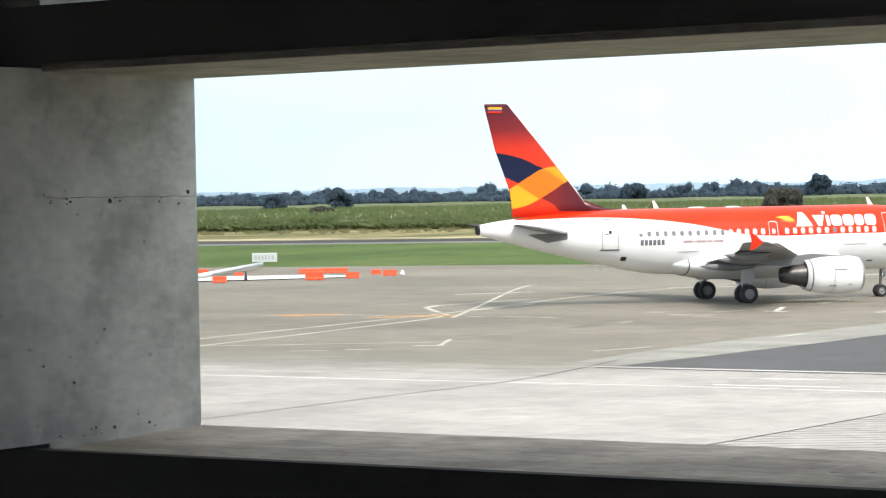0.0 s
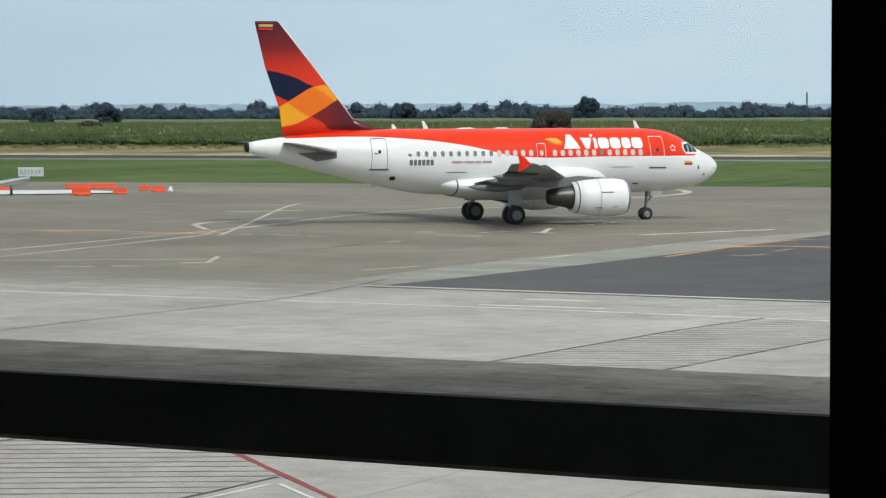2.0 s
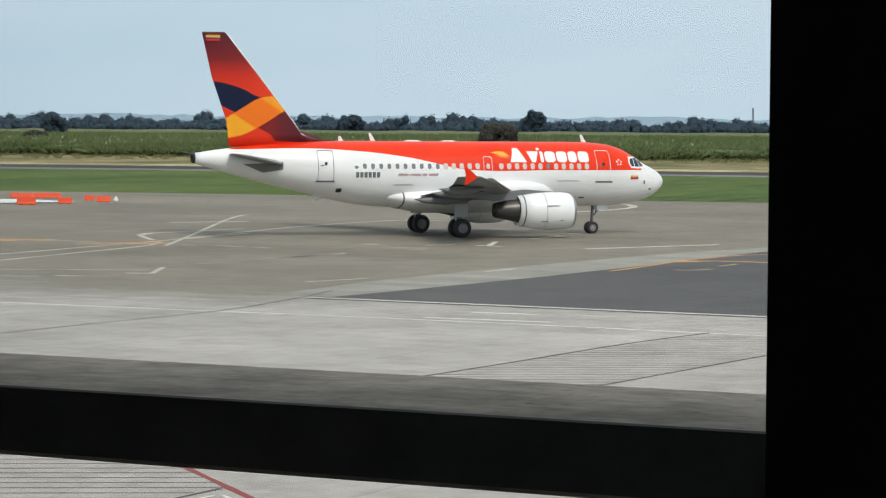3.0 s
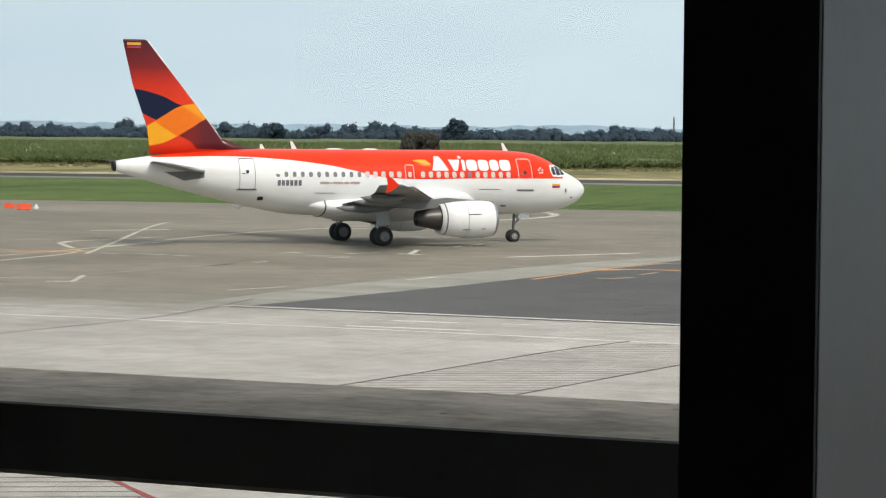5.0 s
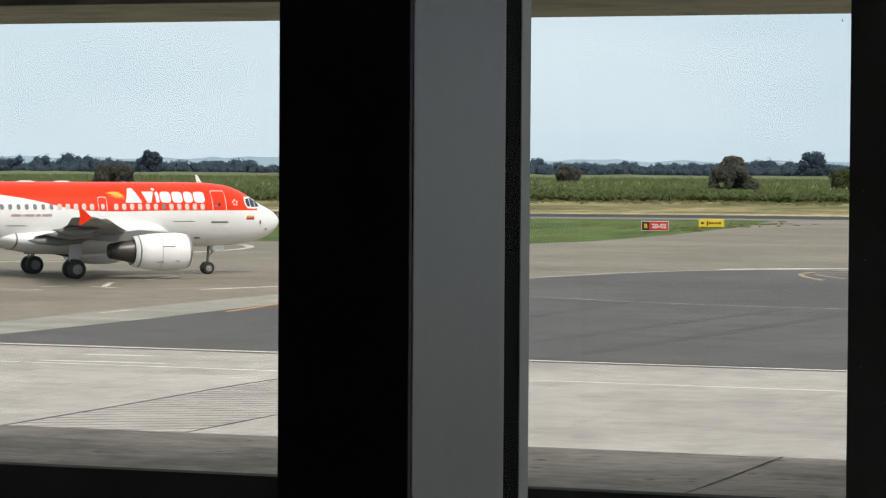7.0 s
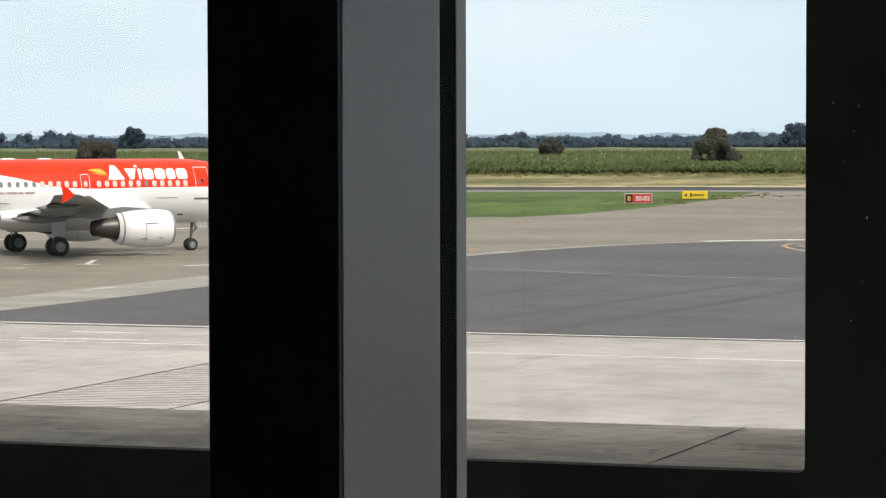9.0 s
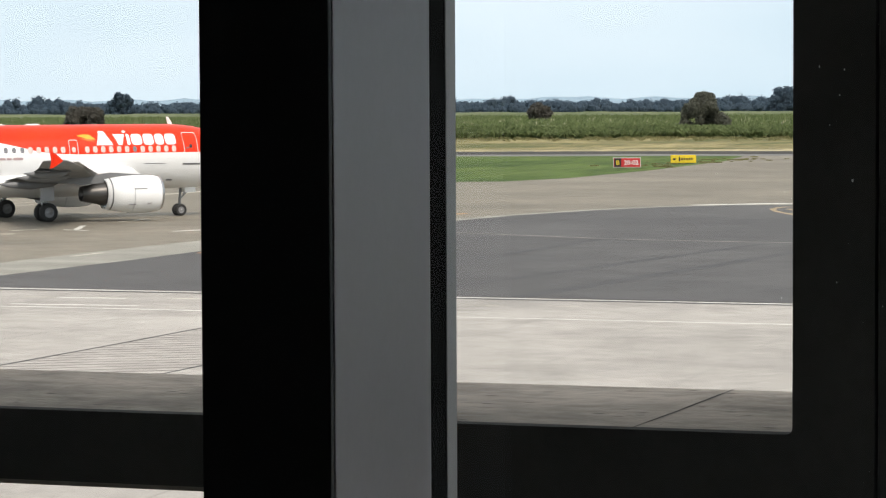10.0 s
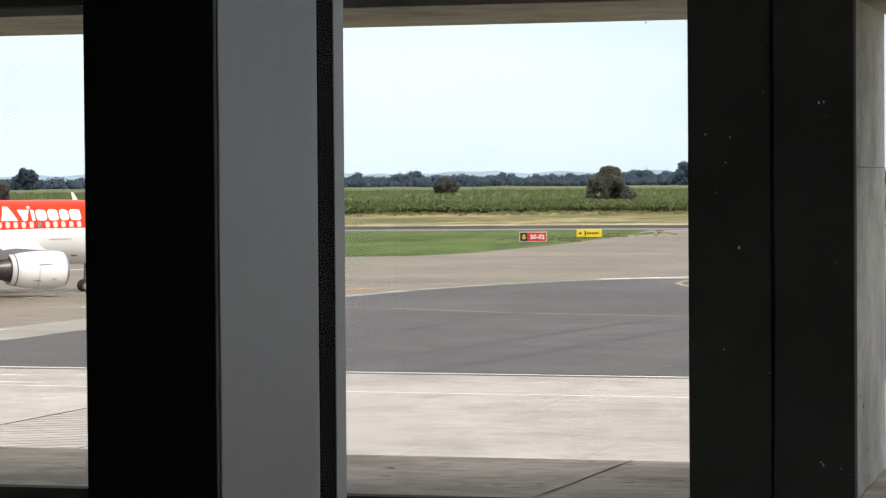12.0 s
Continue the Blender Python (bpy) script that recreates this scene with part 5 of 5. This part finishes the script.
# fin and rudder
bm = bmesh.new()
secs = [(23.4, 5.9, 5.55, 0.075), (24.6, 4.75, 6.3, 0.085), (25.25, 4.20, 7.2, 0.09), (27.3, 3.05, 9.8, 0.09), (29.42, 1.55, 12.45, 0.09), (29.55, 1.38, 12.55, 0.05)]
loops = []
for le, ch, z, th in secs:
    loops.append([(a, c / 0.875, z) for a, b, c in foil(le, ch, 0, 0.0, th)])
tube(bm, loops)
fin_part = part("tail_fin", bm, M_FINPAINT, plane, "tall fin with red, navy, orange and yellow bands", True)
bm = bmesh.new()
tube(bm, [[(-22.0, 0.0, 5.87), (-23.6, 0.16, 5.84), (-25.2, 0.2, 5.7), (-23.6, -0.16, 5.84)], [(-23.3, 0.0, 6.02), (-24.0, 0.10, 6.04), (-25.4, 0.16, 6.2), (-24.0, -0.10, 6.04)], [(-24.55, 0.0, 6.5), (-24.8, 0.05, 6.5), (-25.6, 0.1, 6.6), (-24.8, -0.05, 6.5)]])
edge = bmesh.new()
tube(edge, [[(-q + 0.03 + 0.05 * math.cos(a), 0.06 * math.sin(a), z) for a in np.linspace(0, 2 * math.pi, 10, False)] for q, z in ((24.75, 6.5), (25.25, 7.2), (27.3, 9.8), (29.42, 12.45))])
part("leading_edge", edge, M_WHITE, fin_part, "pale bare leading edge", True)
part("dorsal_fillet", bm, mottled("maroon_paint", (0.10, 0.014, 0.02), 0.3), fin_part, "dark maroon fillet", True)
for side in (-1, 1):
    for z0, z1, mt in ((12.2, 12.36, M_YEL), (12.1, 12.2, M_BLUE), (12.0, 12.1, M_REDP)):
        bm = bmesh.new()
        box(bm, -30.75, -29.85, side * 0.088 - 0.004, side * 0.088 + 0.004, z0, z1)
        part("flag_stripe", bm, mt, fin_part)


# landing gear
def wheel(parent, s, y, r, w):
    bm = bmesh.new()
    prof = [(0.55, 0.5), (0.8, 0.5), (0.93, 0.42), (1.0, 0.22), (1.0, -0.22), (0.93, -0.42), (0.8, -0.5), (0.55, -0.5)]
    n = 28
    loops = [[(-s + r * q * math.sin(2 * math.pi * j / n), y + w * k, r + r * q * math.cos(2 * math.pi * j / n)) for j in range(n)] for q, k in prof]
    tyre = part("wheel", tube(bm, loops, True, False), M_TYRE, parent, "black rubber tyre", True)
    bm = bmesh.new()
    prof = [(0.56, 0.42), (0.48, 0.32), (0.3, 0.34), (0.18, 0.44), (0.02, 0.45)]
    for sg in (1, -1):
        tube(bm, [[(-s + r * q * math.sin(2 * math.pi * j / n), y + sg * w * k, r + r * q * math.cos(2 * math.pi * j / n)) for j in range(n)] for q, k in prof], True, False)
    part("rim", bm, M_HUB, tyre, "grey metal hub", True)


def rod(bm, a, b, r, n=12):
    a, b = Vector(a), Vector(b)
    q = (b - a).to_track_quat("Z", "Y")
    tube(bm, [[p + q @ Vector((r * math.cos(2 * math.pi * j / n), r * math.sin(2 * math.pi * j / n), 0)) for j in range(n)] for p in (a, b)])
    return bm


for side in (-1, 1):
    gear = part("main_gear_leg", rod(bmesh.new(), (-15.2, side * 3.8, 0.5), (-15.1, side * 3.75, 2.9), 0.13), M_GREYW, plane, "grey main landing gear leg", True)
    gear.location.x = -0.3
    part("axle", rod(bmesh.new(), (-15.2, side * 3.25, 0.57), (-15.2, side * 4.35, 0.57), 0.08), M_METAL, gear, "", True)
    part("side_stay", rod(bmesh.new(), (-15.2, side * 3.7, 1.5), (-15.0, side * 2.3, 2.5), 0.07), M_GREYW, gear, "", True)
    part("torque_link", rod(bmesh.new(), (-15.38, side * 3.8, 0.8), (-15.5, side * 3.8, 1.35), 0.06), M_METAL, gear, "", True)
    bm = bmesh.new()
    box(bm, -15.65, -14.75, side * 4.1 - 0.02, side * 4.1 + 0.02, 1.25, 2.75, 0.015)
    part("gear_door", bm, M_GREYW, gear, "grey gear door")
    for dy in (-0.46, 0.46):
        wheel(gear, 15.2, side * 3.8 + dy, 0.58, 0.40)
ng = part("nose_gear_leg", rod(bmesh.new(), (-5.0, 0, 0.4), (-4.9, 0, 2.0), 0.09), M_UNDER, plane, "grey nose landing gear leg", True)
part("drag_stay", rod(bmesh.new(), (-4.95, 0, 1.1), (-4.0, 0, 1.95), 0.05), M_GREYW, ng, "", True)
part("axle", rod(bmesh.new(), (-5.0, -0.36, 0.39), (-5.0, 0.36, 0.39), 0.05), M_METAL, ng, "", True)
part("taxi_lamp", rod(bmesh.new(), (-4.8, -0.18, 1.45), (-4.72, -0.18, 1.45), 0.09), M_METAL, ng, "", True)
for side in (-1, 1):
    bm = bmesh.new()
    box(bm, -4.75, -4.0, side * 0.34 - 0.015, side * 0.34 + 0.015, 1.5, 1.85, 0.01)
    part("gear_door", bm, M_WHITE, ng, "white nose gear door")
    wheel(ng, 5.0, side * 0.25, 0.39, 0.22)

# ---- barriers, signs and small things on the apron ----
M_BARRIER = mottled("orange_plastic", (0.80, 0.085, 0.018), 0.5, 0, 0.8, 6.0, 0.14, 0.002)
M_BARRIERW = mottled("white_plastic", (0.70, 0.70, 0.68), 0.5, 0, 0.8, 6.0, 0.08, 0.002)


def barrier_mesh():
    """Water-filled road barrier: wide foot, sloping waist, narrow top, with two fork slots."""
    prof = [(-0.3, 0.0), (-0.3, 0.18), (-0.19, 0.36), (-0.12, 0.95), (-0.09, 1.0), (0.09, 1.0), (0.12, 0.95), (0.19, 0.36), (0.3, 0.18), (0.3, 0.0)]
    bm = bmesh.new()
    tube(bm, [[(x, y * k, z) for y, z in prof] for x, k in ((-1.05, 0.8), (-1.0, 1.0), (-0.33, 1.0), (-0.30, 0.92), (0.30, 0.92), (0.33, 1.0), (1.0, 1.0), (1.05, 0.8))])
    return bm


first = tagged(new("road_barrier"), "orange plastic water-filled barrier on the apron", "barrier", "barriers round the works")
part("body", barrier_mesh(), M_BARRIER, first)
for x in (-0.55, 0.55):
    boxed("foot_slot", x - 0.16, x + 0.16, -0.305, 0.305, 0.0, 0.09, M_BLACK, first)
part("filler_cap", rod(bmesh.new(), (0.7, 0, 0.99), (0.7, 0, 1.04), 0.09), M_BARRIERW, first)
first.matrix_basis = pose(-137.3, 190.1, 0.045, 0, 0, 29) @ Matrix.Diagonal((0.78, 0.8, 0.76, 1))
for x, y, a, l, h in ((-136.6, 195.0, 31, 0.76, 0.74), (-136.9, 201.5, 38, 0.78, 0.72), (-141.0, 205.2, 30, 0.58, 0.62), (-161.9, 205.4, 33, 0.60, 0.66),
                      (-143.0, 183.7, 36, 0.76, 0.74), (-152.6, 199.0, 40, 0.55, 0.5), (-150.6, 207.0, 40, 0.80, 0.64), (-149.75, 207.75, 43, 0.80, 0.62), (-148.85, 208.5, 41, 0.80, 0.65), (-147.95, 209.3, 39, 0.82, 0.64)):
    copy_thing(first, pose(x, y, 0.045, 0, 0, a) @ Matrix.Diagonal((l, 0.8, h, 1)))
tagged(sheet("works_slab", [(-165, 178), (-147.3, 186.0), (-143.3, 189.0), (-138.4, 195.6), (-137.6, 198.4), (-146.5, 202.5), (-155, 196), (-164, 190)], 0.12, M_BARRIERW), "pale sheet covering the works on the apron", kind="structure")
bm = bmesh.new()
rod(bm, (-147.5, 183.5, 0.3), (-167.5, 222.5, 0.55), 0.22, 10)
tagged(part("long_pipe", bm, M_BARRIERW, None, "", True), "long pale pipe lying across the works", "pipe")
bm = bmesh.new()
tube(bm, [[(0.34 * q * math.cos(a), 0.34 * q * math.sin(a), z) for a in np.linspace(0, 2 * math.pi, 16, False)] for z, q in ((0, 1), (0.04, 1), (0.05, 0.45), (0.75, 0.2), (0.8, 0.1))])
post = tagged(part("marker_post", bm, M_BLACK, None, "", True), "small dark marker post on the apron", "post")
post.location = (-143.6, 188.3, 0.045)
bm = bmesh.new()
tube(bm, [[(0.25 * q * math.cos(a), 0.25 * q * math.sin(a), z) for a in np.linspace(0, 2 * math.pi, 16, False)] for z, q in ((0, 1), (0.3, 1.0), (0.33, 0.6), (0.52, 0.4), (0.55, 0.1))])
post = tagged(part("marker_post", bm, M_BARRIERW, None, "", True), "white marker post beside the orange barriers", "post")
post.location = (-135.4, 201.3, 0.045)


def board(name, label, x, y, w, h, z0, turn, face, bars, frame_mt):
    """A lit-type airfield sign on two legs, with plain bars for what cannot be read."""
    t = tagged(new(name), label, "sign")
    boxed("panel", -w / 2, w / 2, -0.1, 0.1, z0, z0 + h, frame_mt, t, 0.03)
    boxed("face", -w / 2 + 0.06, w / 2 - 0.06, -0.112, -0.1005, z0 + 0.06, z0 + h - 0.06, face, t)
    for sg in (-1, 1):
        boxed("leg", sg * w * 0.36 - 0.05, sg * w * 0.36 + 0.05, -0.05, 0.05, 0, z0 + 0.03, M_LINE, t)
    for a, b, c, d, mt in bars:
        boxed("sign_bar", -w / 2 + a * w, -w / 2 + b * w, -0.122, -0.113, z0 + c * h, z0 + d * h, mt, t)
    t.matrix_basis = pose(x, y, 0.02, 0, 0, turn)
    return t


def ticks(a, b, n, c, d, mt, fill=0.62):
    return [(a + (b - a) * i / n, a + (b - a) * (i + fill) / n, c, d, mt) for i in range(n)]


M_SIGNRED = mottled("sign_red", (0.55, 0.03, 0.03), 0.5)
M_SIGNYEL = mottled("sign_yellow", (0.85, 0.60, 0.02), 0.5)
M_SIGNWHITE = mottled("sign_white", (0.62, 0.64, 0.64), 0.5)
board("airfield_sign", "white airfield distance sign on the grass edge", -183.2, 243.9, 2.9, 1.05, 0.12, 37, M_SIGNWHITE, ticks(0.1, 0.92, 6, 0.28, 0.74, M_GREYW), M_SIGNWHITE)
def lettering(text, x, z, size, mt, parent):
    """Writing with the built-in font, standing upright on a sign's face."""
    cu = bpy.data.curves.new("lettering", "FONT")
    cu.body, cu.size, cu.align_x, cu.extrude, cu.offset = text, size, "CENTER", 0.004, 0.012
    cu.materials.append(mt)
    ob = new("lettering", cu)
    ob.parent = parent
    ob.matrix_basis = pose(x, -0.128, z, 90, 0, 0)
    return ob


red = board("airfield_sign", "red and black runway sign with a white rim", -74.1, 299.5, 3.2, 1.15, 0.12, 14, M_SIGNRED, [(0.04, 0.29, 0.07, 0.93, M_BLACK)], M_SIGNWHITE)
lettering("B", -1.07, 0.44, 0.72, M_SIGNYEL, red)
lettering("20-02", 0.50, 0.44, 0.74, M_LETTER, red)
board("airfield_sign", "yellow direction sign with black marks", -73.0, 324.5, 3.2, 1.0, 0.12, 13, M_SIGNYEL, [(0.1, 0.2, 0.35, 0.6, M_BLACK), (0.32, 0.38, 0.2, 0.75, M_BLACK)] + ticks(0.42, 0.9, 5, 0.35, 0.62, M_BLACK), M_SIGNYEL)
box_post = tagged(part("utility_box", box(bmesh.new(), -0.4, 0.4, -0.3, 0.3, 0, 1.0, 0.04), M_SIGNWHITE), "white utility box beside the taxiway", "box")
box_post.location = (-148.3, 354.9, 0.02)

# ---- small marks on the concrete and dust on the glass ----
M_SEAM = mottled("cast_seam", (0.22, 0.20, 0.185), 0.9, 0, 3.0, 60.0, 0.3)


def ledge_joint():
    """The crooked cast joint that crosses the ledge."""
    pts = [(-0.6365, 3.386), (-0.639, 3.36), (-0.643, 3.33), (-0.647, 3.29), (-0.6515, 3.25), (-0.657, 3.20), (-0.661, 3.16), (-0.669, 3.10), (-0.674, 3.06), (-0.680, 3.012)]
    bm = bmesh.new()
    prev = None
    for i, (x, y) in enumerate(pts):
        w = 0.0014 + 0.0016 * noise.noise(Vector((i * 1.7, 0, 0)))
        row = [bm.verts.new((x + d, y, 6.7288 + 0.0200 * (y - 3.012))) for d in (-w, w)]
        if prev:
            bm.faces.new((prev[0], prev[1], row[1], row[0]))
        prev = row
    return tagged(part("ledge_joint", bm, M_PIT), kind="structure")


ledge_joint()


def pits(name, spots, mt=M_PIT):
    """Small open pores: flat dark dishes at (place, normal axis, size)."""
    bm = bmesh.new()
    r = random.Random(4)
    for (x, y, z), ax, sz in spots:
        n = 8
        ring = []
        for j in range(n):
            a = 2 * math.pi * j / n
            q = sz * (0.7 + 0.6 * r.random())
            u, v = q * (0.95 if ax == "x" else 2.2 if ax == "z" else 1.4) * math.cos(a), q * (1.25 if ax == "x" else 0.8) * math.sin(a)
            ring.append(bm.verts.new((x, y + v, z + u) if ax == "x" else (x + u, y + v, z) if ax == "z" else (x + v, y, z + u)))
        bm.faces.new(ring)
    return tagged(part(name, bm, mt), "small dark pores in the concrete" if mt == M_PIT else "pale dust specks on the glass", "pores" if mt == M_PIT else "dust", kind="stuff")


r = random.Random(11)
spots = []
for i in range(18):
    spots.append(((-0.3085, r.uniform(3.02, 3.37), r.uniform(6.75, 7.29)), "x", 0.0006 + 0.001 * r.random()))
for y, z, sz in ((3.166, 7.108, 0.0042), (3.146, 6.906, 0.0022), (3.071, 6.827, 0.0028), (3.002, 6.856, 0.0022), (3.248, 7.041, 0.0021), (3.257, 6.859, 0.0018), (3.088, 6.861, 0.0016), (3.072, 7.107, 0.0026),
                 (3.190, 7.107, 0.0022), (3.088, 7.087, 0.0016), (3.145, 7.086, 0.0014), (3.338, 7.101, 0.0026), (3.362, 7.120, 0.0040), (3.224, 6.766, 0.0015), (3.288, 6.761, 0.0015), (3.252, 6.751, 0.0030), (3.121, 6.753, 0.0022), (3.166, 6.750, 0.0034)):
    spots.append(((-2.7384, y, z), "x", sz))
for y, z, sz in ((3.143, 7.170, 0.0022), (3.115, 6.845, 0.0026), (3.148, 6.832, 0.0036), (3.275, 6.827, 0.0026), (3.207, 6.742, 0.0026), (3.115, 6.986, 0.0018)):
    spots.append(((-0.3085, y, z), "x", sz))
for j in range(14):
    spots.append(((-2.7384, r.uniform(3.0, 3.3), 7.113 + r.gauss(0, 0.006)), "x", r.uniform(0.0006, 0.0022)))
    spots.append(((-2.7384, r.uniform(3.0, 3.36), 6.742 + abs(r.gauss(0, 0.004))), "x", r.uniform(0.0006, 0.002)))
for i in range(230):
    y = r.uniform(3.03, 3.375)
    spots.append(((r.uniform(-2.7, -0.5), y, 6.7288 + 0.0200 * (y - 3.012)), "z", 0.0008 + 0.003 * r.random() ** 2))
pits("concrete_pores", spots)
for i in (0, 1):
    x = OX0 + PX * i + 0.0007
    bm = bmesh.new()
    prev = None
    for j in range(24):
        y = Y0 + (Y1 - Y0) * j / 23
        z = 7.113 + 0.0035 * noise.noise(Vector((j * 0.6, i, 0)))
        w = 0.0005 + 0.0007 * noise.noise(Vector((j * 0.9, 5, i)))
        row = [bm.verts.new((x, y, z - w)), bm.verts.new((x, y, z + w))]
        if prev:
            bm.faces.new((prev[0], row[0], row[1], prev[1]))
        prev = row
    tagged(part("pier_joint", bm, M_SEAM), kind="structure")
specks = [((r.uniform(-0.29, -0.08), GY + 0.0015, r.uniform(6.78, 7.25)), "y", 0.00014 + 0.0004 * r.random() ** 3) for i in range(120)]
specks += [((x, GY + 0.0015, z), "y", sz) for x, z, sz in ((-0.198, 7.058, 0.0009), (-0.150, 7.144, 0.0007), (-0.147, 7.1445, 0.0005), (-0.148, 6.929, 0.0007), (-0.1495, 6.9305, 0.0006), (-0.218, 7.126, 0.0006), (-0.203, 7.124, 0.0005))]
specks += [((r.uniform(-1.6, -0.6), GY + 0.0015, r.uniform(6.85, 6.93)), "y", r.uniform(0.00012, 0.0003)) for i in range(8)]
pits("glass_dust", specks, M_DUST)
